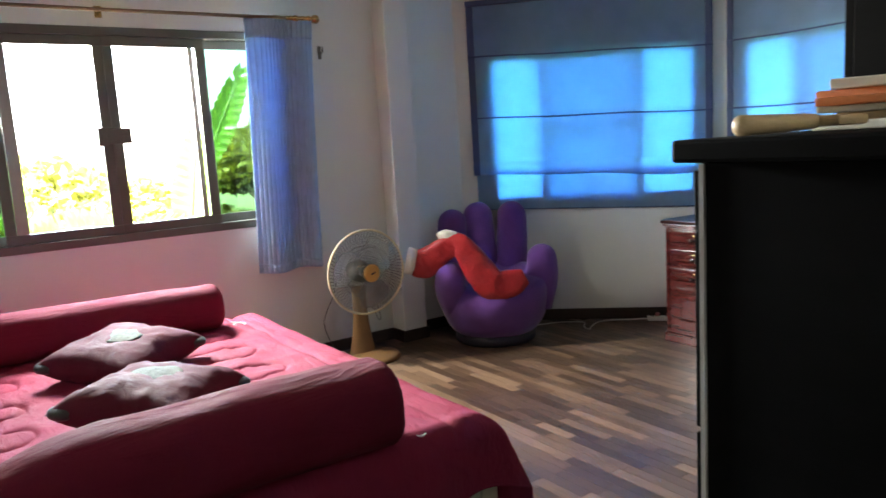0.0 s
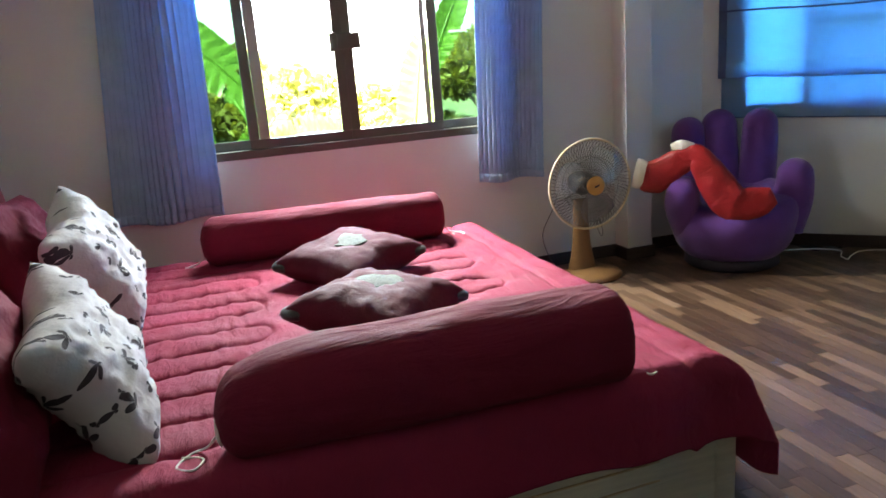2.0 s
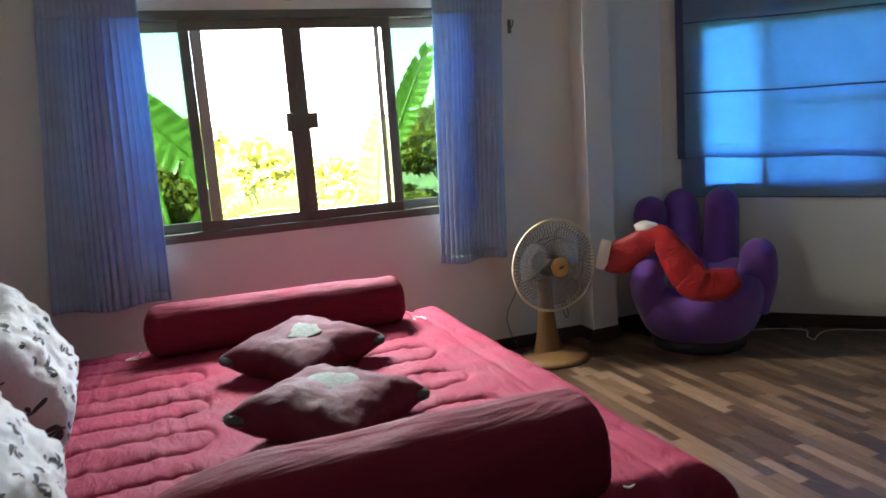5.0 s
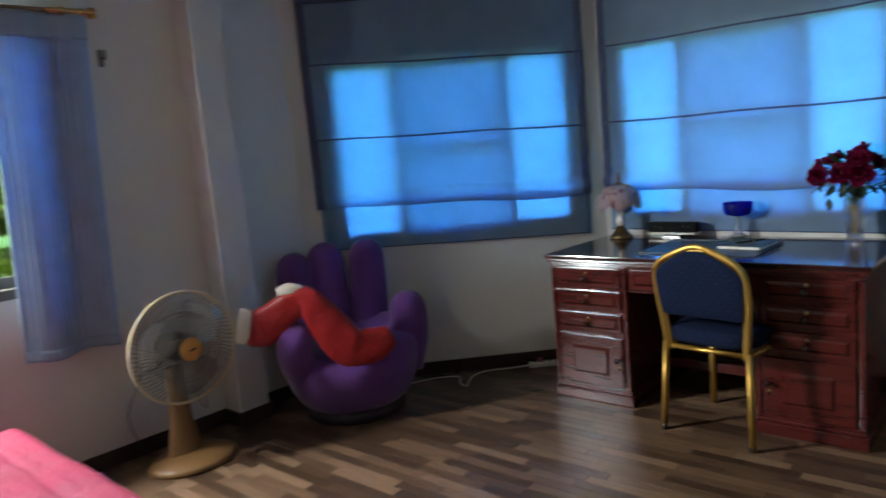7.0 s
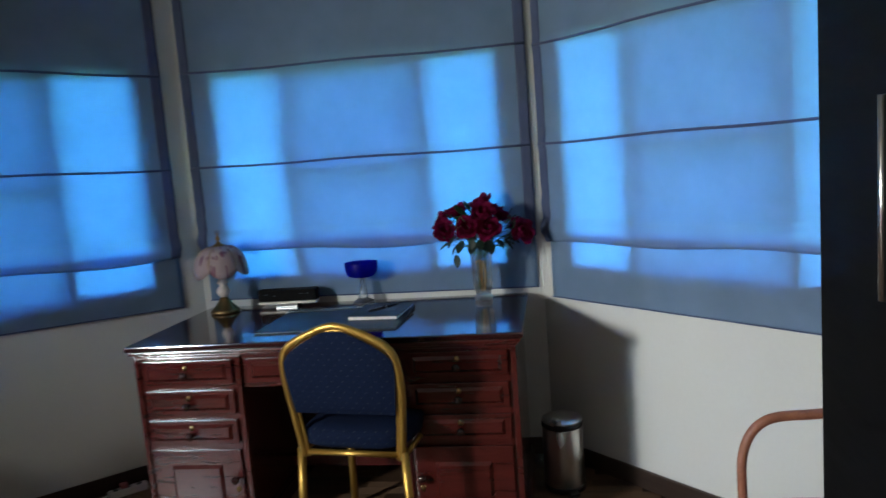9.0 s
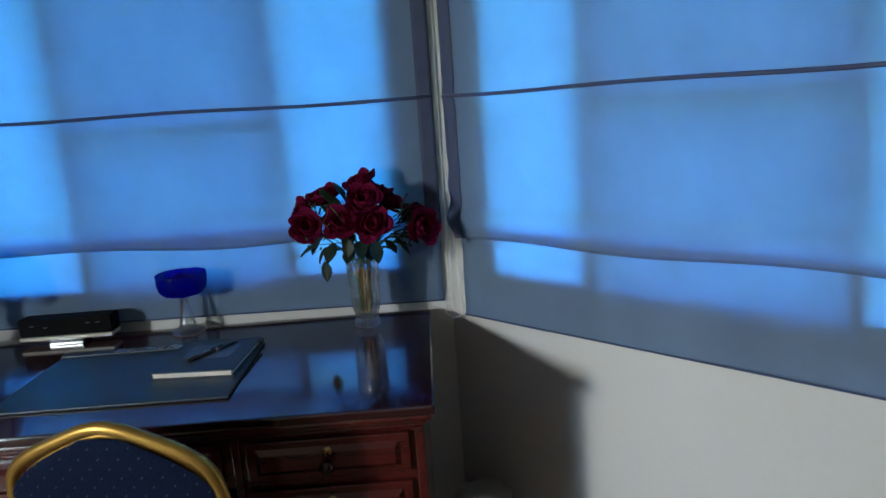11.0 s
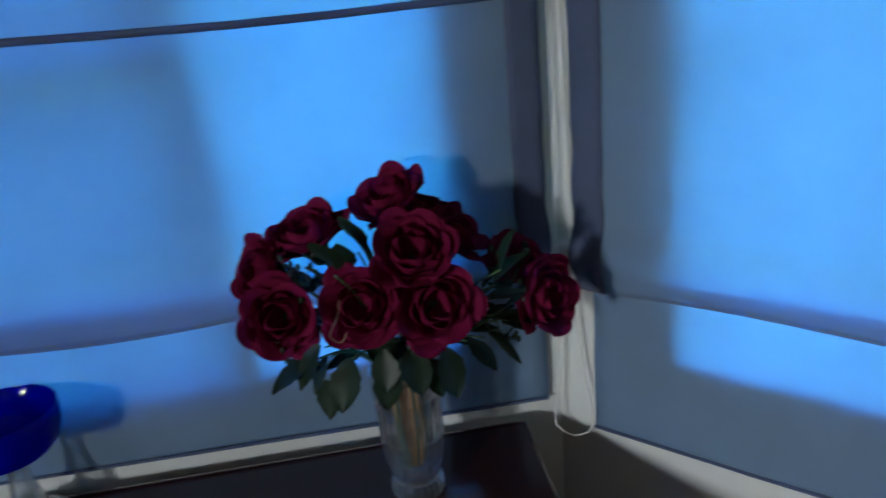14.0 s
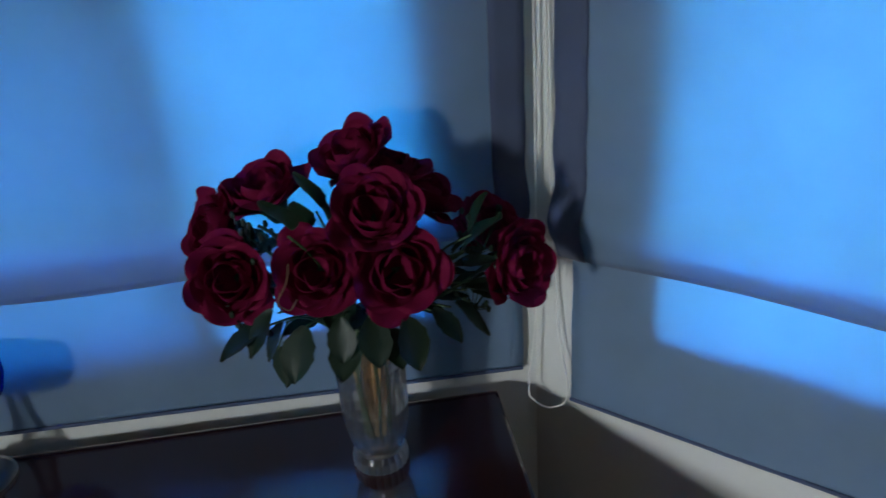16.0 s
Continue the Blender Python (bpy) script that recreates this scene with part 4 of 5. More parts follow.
part("hub_cap", lathe([(0.055, 0.0), (0.056, 0.012), (0.048, 0.022), (0.02, 0.026)], 30), ORANGE, fan, "round orange hub cap", True, head @ pose(0, -0.055, 0, 90, 0, 0))
part("badge", slab(-0.016, 0.016, -0.0835, -0.081, -0.005, 0.005, 0.001), DARKBASE, fan, "small dark maker's bar", False, head @ pose(0, 0, 0, 0, -18, 0))
part("hub", lathe([(0.035, -0.04), (0.04, 0.0), (0.03, 0.03)], 20), BLACKP, fan, "", True, head @ pose(0, 0, 0, 90, 0, 0))
part("cord", tube(smooth_line([(-0.10, 0.17, 0.50), (-0.12, 0.20, 0.40), (-0.19, 0.21, 0.25), (-0.15, 0.22, 0.10), (-0.10, 0.20, 0.02), (-0.05, 0.16, 0.02)]), 0.003, 6), WIRE, fan, "thin grey power cord", True)
part("pull_loop", tube(smooth_line([(0.05, -0.02, 0.36), (0.055, -0.05, 0.28), (0.075, -0.05, 0.255), (0.085, -0.04, 0.29), (0.07, -0.02, 0.36)]), 0.0025, 6), WIRE, fan, "", True)


# ---- writing desk ----
desk = thing("writing_desk", pose(0, 0, 0), "glossy mahogany double-pedestal writing desk in the bay", "desk")
DX0, DX1, DY0, DY1, DZ = 5.660, 6.405, 2.792, 4.325, 0.78
part("top", slab(DX0, DX1, DY0, DY1, DZ - 0.024, DZ, 0.006), MAHOG_TOP, desk, "polished dark desk top")
part("moulding", slab(DX0 + 0.010, DX1 - 0.006, DY0 + 0.010, DY1 - 0.010, DZ - 0.040, DZ - 0.0245, 0.006), MAHOG, desk, "stepped moulding under the top")
part("moulding", slab(DX0 + 0.022, DX1 - 0.012, DY0 + 0.022, DY1 - 0.022, DZ - 0.052, DZ - 0.0405, 0.004), MAHOG, desk)
def raised(y0, y1, z0, z1, depth=0.014, inset=0.022):
    """A drawer or door front facing -x with a raised, bevelled field."""
    bm = slab(-depth, 0, y0, y1, z0, z1, 0.003)
    a, b, c, d = y0 + inset, y1 - inset, z0 + inset * 0.75, z1 - inset * 0.75
    vs = [bm.verts.new(p) for p in ((-depth - 0.0005, a, c), (-depth - 0.0005, b, c), (-depth - 0.0005, b, d), (-depth - 0.0005, a, d))]
    e = 0.012
    ws = [bm.verts.new(p) for p in ((-depth - 0.010, a + e, c + e), (-depth - 0.010, b - e, c + e), (-depth - 0.010, b - e, d - e), (-depth - 0.010, a + e, d - e))]
    for i in range(4):
        bm.faces.new((vs[i], vs[(i + 1) % 4], ws[(i + 1) % 4], ws[i]))
    bm.faces.new(ws)
    return bm
KNOB = [(0.006, 0.0), (0.008, 0.004), (0.006, 0.012), (0.013, 0.020), (0.016, 0.027), (0.012, 0.034), (0.002, 0.037)]
def pull(parent, x, y, z, key=True, dz=0.026):
    part("knob", lathe(KNOB, 18), MAHOG_TOP, parent, "dark turned wooden knob", True, pose(x, y, z, 0, -90, 0))
    if key:
        bm = lathe([(0.009, 0.0), (0.009, 0.002), (0.002, 0.003)], 14, None, lambda a, zz: 1 + 0.35 * abs(math.cos(a)))
        part("escutcheon", bm, BRASS, parent, "small brass keyhole plate", True, pose(x, y, z + dz, 0, -90, 0))
FX = 5.688
for y0, y1, knob_side in ((3.868, 4.298, 1), (2.822, 3.252, -1)):
    part("carcass", slab(FX, 6.36, y0, y1, 0.07, DZ - 0.0525, 0.003), MAHOG, desk, "pedestal carcass")
    part("plinth", slab(FX - 0.018, 6.365, y0 - 0.014, y1 + 0.014, 0.0, 0.058, 0.006), MAHOG, desk, "stepped plinth")
    part("plinth_moulding", slab(FX - 0.010, 6.36, y0 - 0.007, y1 + 0.007, 0.0585, 0.076, 0.005), MAHOG, desk)
    for z0, z1 in ((0.622, 0.716), (0.503, 0.598), (0.384, 0.479)):
        d = part("drawer", raised(y0 + 0.032, y1 - 0.032, z0, z1), MAHOG, desk, "raised-panel drawer front", False, pose(FX - 0.002, 0, 0))
        pull(d, -0.022, (y0 + y1) / 2, (z0 + z1) / 2 - 0.006)
    d = part("door", raised(y0 + 0.032, y1 - 0.032, 0.095, 0.358, 0.014, 0.078), MAHOG, desk, "raised-panel cupboard door", False, pose(FX - 0.002, 0, 0))
    ky = y0 + 0.055 if knob_side > 0 else y1 - 0.055
    pull(d, -0.014, ky, 0.245, True, -0.045)
    for ys in (y0 + 0.010, y1 - 0.010):
        part("stile", slab(FX - 0.010, FX - 0.0005, ys - 0.010, ys + 0.010, 0.08, DZ - 0.056, 0.003), MAHOG, desk)
part("apron", slab(FX + 0.006, FX + 0.03, 3.2525, 3.8675, 0.600, DZ - 0.0525, 0.002), MAHOG, desk)
d = part("drawer", raised(3.275, 3.845, 0.622, 0.716), MAHOG, desk, "wide shallow centre drawer", False, pose(FX + 0.005, 0, 0))
pull(d, -0.022, 3.56, 0.663)
part("modesty_panel", slab(6.30, 6.335, 3.2525, 3.8675, 0.10, DZ - 0.0525), KNEE, desk, "dark back panel of the kneehole")
part("foot_bar", slab(6.10, 6.14, 3.2525, 3.8675, 0.10, 0.15, 0.004), MAHOG, desk)


# ---- banquet chair ----
bc = thing("banquet_chair", pose(5.515, 3.405, 0, 0, 0, -8), "gold-framed banquet chair with dotted navy upholstery", "chair")
# local frame: back towards -x, seat towards +x
hw = 0.205
def leg(name, pts):
    part(name, tube(pts, 0.0150, 10), GOLD, bc, "square gold tube leg", True)
leg("leg", [(-0.03, 0.213, 0.0), (-0.005, 0.196, 0.42)])
leg("leg", [(-0.03, -0.213, 0.0), (-0.005, -0.196, 0.42)])
leg("leg", [(0.40, 0.20, 0.0), (0.385, 0.19, 0.42)])
leg("leg", [(0.40, -0.20, 0.0), (0.385, -0.19, 0.42)])
for y in (0.211, -0.211):
    part("foot_cap", lathe([(0.015, 0), (0.015, 0.02), (0.012, 0.024)], 12), BLACKP, bc, "", True, pose(-0.03, y, 0))
arch = [(-0.005, 0.185, 0.39), (-0.012, 0.198, 0.50), (-0.030, 0.212, 0.64), (-0.048, 0.210, 0.745), (-0.056, 0.182, 0.803), (-0.060, 0.095, 0.850), (-0.063, 0.0, 0.878)]
arch = arch + [(x, -y, z) for x, y, z in arch[-2::-1]]
part("back_frame", tube(smooth_line(arch, 5), 0.0135, 10), GOLD, bc, "arched gold back frame", True)
inner = [(x + 0.004, y * 0.91, z - 0.016 * (z > 0.7)) for x, y, z in arch]
part("back_bead", tube(smooth_line(inner, 5), 0.006, 8), GOLD, bc, "", True)
def backrest(u, v):
    z = 0.562 + 0.298 * v
    half = 0.185 + 0.020 * math.sin(min(1, v * 1.5) * math.pi / 2)
    if z > 0.74:
        half *= max(0.02, 1 - ((z - 0.74) / 0.135) ** 1.7)
    y = (2 * u - 1) * half
    bulge = 0.016 * max(0, 1 - (2 * u - 1) ** 4) * max(0, 1 - (2 * v - 1) ** 6)
    x = -0.012 - 0.05 * min(1, (z - 0.45) / 0.4)
    return Vector((x, y, z)), bulge
bm = bmesh.new()
for s in (1, -1):
    def bk(u, v, s=s):
        p, b = backrest(u, v)
        return p + Vector((s * (0.012 + b), 0, 0))
    sheet(24, 20, bk, bm)
part("backrest", bm, NAVY, bc, "navy dotted backrest", True)
part("seat", blob(0.225, 0.205, 0.044, 5, 36, 14, None, pose(0.200, 0, 0.462)), NAVY, bc, "padded navy dotted seat", True)
part("seat_frame", tube([(0.0, 0.195, 0.405), (0.385, 0.188, 0.405), (0.385, -0.188, 0.405), (0.0, -0.195, 0.405)], 0.0115, 8, None, True), GOLD, bc, "gold seat rail", True)
for y in (0.188, -0.188):
    part("bracket", tube([(-0.003, y, 0.44), (0.035, y, 0.405)], 0.008, 8), GOLD, bc)


# ---- on the desk ----
pad = thing("desk_pad", pose(5.985, 3.56, DZ + 0.001, 0, 0, -90), "dark teal desk planner pad with a silver script heading", "desk pad")
# local x runs towards -y, local y towards +x
part("sheet", slab(-0.285, 0.285, -0.20, 0.205, 0, 0.006, 0.002), PADM, pad)
part("band", slab(-0.285, 0.285, 0.170, 0.205, 0.0065, 0.012, 0.002), PADM, pad, "raised binding strip")
tx = bpy.data.curves.new("lettering", "FONT")
tx.body, tx.size, tx.shear, tx.extrude, tx.align_x, tx.align_y = "Executive Planner", 0.036, 0.35, 0.0003, "CENTER", "CENTER"
tx.materials.append(SILVER)
to = new("lettering", tx)
to.parent, to.matrix_basis = pad, pose(-0.01, 0.188, 0.0126)
tagged(to, "silver script heading")
for k in range(16):
    part("stud", slab(0.19 + k * 0.0055, 0.193 + k * 0.0055, 0.180, 0.197, 0.0121, 0.0135), SILVER, pad) if k % 2 == 0 else None
nb = thing("notebook", pose(6.042, 3.390, DZ + 0.0072, 0, 0, -94), "grey-teal notebook with pale page edges", "notebook")
part("page_block", slab(-0.103, 0.099, -0.120, 0.120, 0.0035, 0.0155), PAPER, nb)
part("cover", slab(-0.106, 0.106, -0.124, 0.124, 0.016, 0.019, 0.001), BOOKM, nb)
part("cover", slab(-0.106, 0.106, -0.124, 0.124, 0.0, 0.003, 0.001), BOOKM, nb)
part("label", slab(-0.065, 0.065, -0.03, 0.075, 0.0192, 0.0198), PANELM, nb, "pale cover panel")
for dx, ang, k in ((-0.005, 62, 0), (0.02, 56, 1)):
    pen = thing("pen", pose(6.047 + 0.02 * k, 3.390 - dx, DZ + 0.0323, 0, 0, ang - 90), "dark ballpoint pen lying on the notebook", "pen", "pens on the notebook")
    part("barrel", tube([(-0.07, 0, 0), (0.05, 0, 0), (0.068, 0, 0)], [0.0048, 0.0048, 0.0015], 10), BLACKP, pen, "", True)
    part("clip", slab(-0.068, -0.03, -0.0015, 0.0015, 0.0052, 0.007), SILVER, pen)
    part("band", tube([(-0.012, 0, 0), (-0.006, 0, 0)], 0.0052, 10), SILVER, pen, "", True)
bx = thing("card_tray", pose(6.350, 3.905, DZ, 0, 0, 0), "black desktop box with a cream front strip", "desk tray")
part("body", slab(-0.03, 0.03, -0.14, 0.14, 0.028, 0.082, 0.003), BLACKWOOD, bx, "black box")
part("front_strip", slab(-0.036, 0.028, -0.14, 0.14, 0.017, 0.027, 0.001), PAPER, bx, "cream front strip")
part("foot", slab(-0.034, 0.024, -0.05, 0.05, 0.0, 0.0165, 0.002), BLACKP, bx, "narrow raised foot")
part("foot_plate", slab(-0.040, -0.0345, -0.05, 0.05, 0.001, 0.007, 0.001), SILVER, bx)
for y, z in ((-0.10, 0.062), (-0.07, 0.062), (0.06, 0.055), (0.10, 0.062)):
    part("dial_mark", slab(-0.0312, -0.0304, y - 0.006, y + 0.006, z - 0.0012, z + 0.0012), PANELM, bx)
lamp = thing("table_lamp", pose(6.265, 4.185, DZ), "small brass table lamp with painted glass petal shade", "lamp")
part("foot", lathe([(0.064, 0), (0.067, 0.009), (0.056, 0.020), (0.038, 0.040), (0.024, 0.060), (0.015, 0.074)], 30), AGED, lamp, "round brass foot", True)
part("stem", lathe([(0.014, 0.072), (0.022, 0.082), (0.031, 0.100), (0.024, 0.118), (0.014, 0.130), (0.024, 0.14), (0.012, 0.165), (0.008, 0.2), (0.006, 0.30)], 24), CREAM, lamp, "cream ceramic stem", True)
part("cap", lathe([(0.035, 0.305), (0.03, 0.315), (0.012, 0.322), (0.006, 0.335), (0.012, 0.345), (0.004, 0.36), (0.003, 0.372)], 20), AGED, lamp, "brass cap and finial", True)
part("ring", tube([(0.0, 0.009 * math.cos(i * math.pi / 6), 0.372 + 0.009 * math.sin(i * math.pi / 6)) for i in range(12)], 0.0018, 6, None, True), BRASS, lamp, "", True)
for k in range(6):
    def petal(u, v, k=k):
        a = 2 * math.pi * (k + 0.5) / 6 + (u - 0.5) * 2 * math.pi / 6 * (0.98 + 0.1 * v)
        r = 0.030 + 0.088 * math.sin(v * math.pi / 2) ** 0.9
        z = 0.310 - 0.105 * v ** 1.7 - 0.034 * (1 - (2 * u - 1) ** 2) * v ** 3
        r += 0.006 * (1 - (2 * u - 1) ** 2)
        return Vector((r * math.cos(a), r * math.sin(a), z))
    thicken(part("shade_panel", sheet(10, 8, petal), SHADEGL, lamp, "painted glass petal", True), 0.002)
    a = 2 * math.pi * k / 6
    part("shade_rib", tube([((0.030 + 0.088 * math.sin(v / 6 * math.pi / 2) ** 0.9) * math.cos(a), (0.030 + 0.088 * math.sin(v / 6 * math.pi / 2) ** 0.9) * math.sin(a), 0.311 - 0.105 * (v / 6) ** 1.7) for v in range(7)], 0.0022, 6), AGED, lamp, "", True)

gob = thing("goblet", pose(6.352, 3.546, DZ), "cobalt blue glass bowl on a clear glass stem", "goblet")
part("bowl", lathe([(0.004, 0.118), (0.040, 0.119), (0.058, 0.124), (0.069, 0.136), (0.0745, 0.155), (0.0755, 0.186), (0.0745, 0.188), (0.0725, 0.186), (0.0712, 0.156), (0.066, 0.140), (0.055, 0.129), (0.038, 0.124), (0.004, 0.123)], 48), BLUEGL, gob, "cobalt blue bowl", True)
part("stem", lathe([(0.029, 0.016), (0.024, 0.030), (0.0185, 0.055), (0.0145, 0.085), (0.0130, 0.108), (0.017, 0.116), (0.009, 0.1175), (0.0085, 0.105), (0.010, 0.085), (0.014, 0.055), (0.020, 0.030), (0.024, 0.020)], 36), CLEARGL, gob, "hollow clear glass stem", True)
part("foot", lathe([(0.047, 0.0), (0.050, 0.003), (0.048, 0.008), (0.040, 0.012), (0.029, 0.0165), (0.004, 0.018)], 40), FROSTGL, gob, "thick whitish glass foot", True)

vase = thing("vase", pose(6.280, 2.983, DZ), "cut crystal glass vase filled with rose stems", "vase")
def cut(a, z):
    """Two tiers of upright oval cuts between plain bands."""
    tier = abs(math.sin(math.pi * (z - 0.03) / 0.068))
    flute = abs(math.sin(8 * a + (0.0 if z < 0.098 else math.pi / 2)))
    return 1 - 0.085 * tier ** 0.6 * flute ** 1.5 if 0.03 < z < 0.166 else 1 - 0.012 * flute
foot = [(0.004, 0.0), (0.034, 0.0), (0.0385, 0.003), (0.0385, 0.018), (0.034, 0.0255), (0.004, 0.0255)]
part("foot", lathe(foot, 72, None, lambda a, z: 1 - 0.05 * abs(math.sin(12 * a))), FROSTGL, vase, "thick fluted crystal foot", False)
outer = [(0.031, 0.027), (0.036, 0.040), (0.041, 0.058), (0.0445, 0.080), (0.0455, 0.098), (0.0455, 0.120), (0.0462, 0.145), (0.0475, 0.166), (0.049, 0.188), (0.050, 0.203)]
outer = [(p.x, p.z) for p in smooth_line([(r, 0, z) for r, z in outer], 4)]
prof = [(0.006, 0.026)] + outer + [(0.0485, 0.205), (0.0465, 0.203), (0.0435, 0.166), (0.041, 0.10), (0.036, 0.06), (0.028, 0.038), (0.006, 0.034)]
part("body", lathe(prof, 96, None, cut), CLEARGL, vase, "upright oval-cut crystal", False)


# ---- roses ----
def petal_mesh(w, h, curl, cup, seed):
    def f(u, v):
        x = (2 * u - 1)
        half = w / 2 * (math.sin(math.pi * (0.08 + 0.60 * v)) ** 0.8)
        fr = 0.085 * noise.noise(Vector((u * 3 + seed, v * 3, seed)))
        y = -cup * (1 - x * x) * math.sin(math.pi * min(1, v * 0.8)) - curl * v ** 3 - 0.5 * curl * max(0, v - 0.75) * (1 + 2 * x * x) + 0.25 * w * fr
        return Vector((x * half, y, h * (v - 0.30 * abs(x) ** 2.5 * v * v) + h * 0.4 * fr * v))
    return sheet(10, 10, f)
BLOOM_R = 0.040
HEART = 17
INNER = [finish(petal_mesh(BLOOM_R * (0.75 + 0.75 * i / HEART), BLOOM_R * (0.95 + 0.10 * i / HEART), BLOOM_R * (0.02 + 0.34 * (i / HEART) ** 2), BLOOM_R * (0.50 - 0.18 * i / HEART), i), "petal", ROSE, True) for i in range(HEART)]
PETALS = [finish(petal_mesh(BLOOM_R * 1.30, BLOOM_R * 1.15, BLOOM_R * 0.34, BLOOM_R * 0.36, s), "petal", ROSE, True) for s in (1.0, 4.0, 7.0)]
def leaf_mesh(w, h, seed):
    def f(u, v):
        x = 2 * u - 1
        half = w / 2 * math.sin(math.pi * (0.04 + 0.96 * v)) ** 0.8 * (1 + 0.06 * math.sin(24 * v)) if v < 1 else 0.0005
        return Vector((x * half, 0.10 * w * x * x + 0.12 * h * math.sin(2.2 * v + seed), h * v))
    return sheet(9, 4, f)
LEAVES = [finish(leaf_mesh(0.034, 0.052, s), "leaf", GREEN, True) for s in (0.2, 1.4)]
MOUTH = Vector((6.280, 2.983, DZ + 0.19))
def rose(head, facing, k, size=1.0, leaves=3):
    head = Vector(head) - Vector(facing).normalized() * 0.016
    q = Vector(facing).to_track_quat("Z", "Y").to_matrix().to_4x4()
    r = thing("rose", Matrix.Translation(head) @ q, "deep crimson open rose with green leaves in a crystal vase", "rose", "roses in the vase")
    inv = (Matrix.Translation(head) @ q).inverted()
    S = Matrix.Scale(size * 0.74, 4)
    for i in range(HEART):
        f = i / HEART
        shared("petal", INNER[i], r, S @ pose(0, 0, -BLOOM_R * 0.30) @ pose(0, 0, 0, 0, 0, i * 137.5 + 50 * k) @ pose(0, -BLOOM_R * (0.05 + 0.42 * f), 0, 4 + 22 * f, 0, 0))
    for i in range(7):
        a = i * 360 / 7 + 23 * k
        outer = i % 2
        shared("petal", PETALS[(i + k) % 3], r, S @ pose(0, 0, -0.012 - 0.003 * outer) @ pose(0, 0, 0, 0, 0, a) @ pose(0, -0.015 - 0.003 * outer, 0, 12 + 13 * outer + 4 * ((i * 7 + k) % 3), 0, 0))
    part("sepal", lathe([(0.003, -0.048), (0.012, -0.040), (0.016, -0.026), (0.02, -0.018), (0.004, -0.012)], 10), GREEN, r, "green calyx", True)
    fd = Vector(facing).normalized()
    low = Vector((MOUTH.x + 0.018 * math.cos(2.4 * k), MOUTH.y + 0.018 * math.sin(2.4 * k), DZ + 0.05))
    neck = MOUTH + Vector((0.022 * math.cos(2.4 * k), 0.022 * math.sin(2.4 * k), 0.0))
    line = smooth_line([low, neck, neck.lerp(head, 0.55) + Vector((0, 0, 0.012)), head - fd * 0.035], 6)
    part("stem", tube([inv @ p for p in line], 0.0024, 6), STEM, r, "", True)
    rnd = random.Random(100 + k)
    for i in range(leaves):
        p = line[9 + (i * 4 + k) % 7]
        out = (head - MOUTH)
        out.z = 0
        out = (out.normalized() if out.length > 0.02 else Vector((-1, 0, 0))) + Vector((rnd.uniform(-0.9, 0.4), rnd.uniform(-0.9, 0.9), rnd.uniform(-0.8, 0.5)))
        shared("leaf", LEAVES[i % 2], r, inv @ Matrix.Translation(p) @ out.to_track_quat("Z", "Y").to_matrix().to_4x4() @ Matrix.Scale(rnd.uniform(0.8, 1.2), 4))
    return r
BLOOMS = [((6.330, 2.978, 1.212), (-0.35, 0.45, 0.85), 1.40), ((6.335, 2.923, 1.188), (0.0, -0.35, 0.9), 1.35), ((6.215, 2.957, 1.176), (-0.75, 0.0, 0.72), 1.32),
          ((6.325, 2.880, 1.155), (-0.1, -0.7, 0.6), 1.30), ((6.325, 3.088, 1.182), (-0.25, 0.30, 0.92), 1.40), ((6.325, 3.160, 1.134), (-0.45, 0.80, 0.45), 1.36),
          ((6.230, 3.126, 1.104), (-0.92, 0.10, 0.42), 1.30), ((6.205, 3.028, 1.114), (-0.93, 0.15, 0.40), 1.30), ((6.190, 2.937, 1.108), (-0.95, -0.05, 0.36), 1.38),
          ((6.318, 2.808, 1.102), (-0.45, -0.35, 0.80), 1.25), ((6.225, 2.787, 1.080), (-0.72, -0.62, 0.20), 1.38)]
for k, (p, f, s) in enumerate(BLOOMS):
    rose(p, f, k, s, 4)
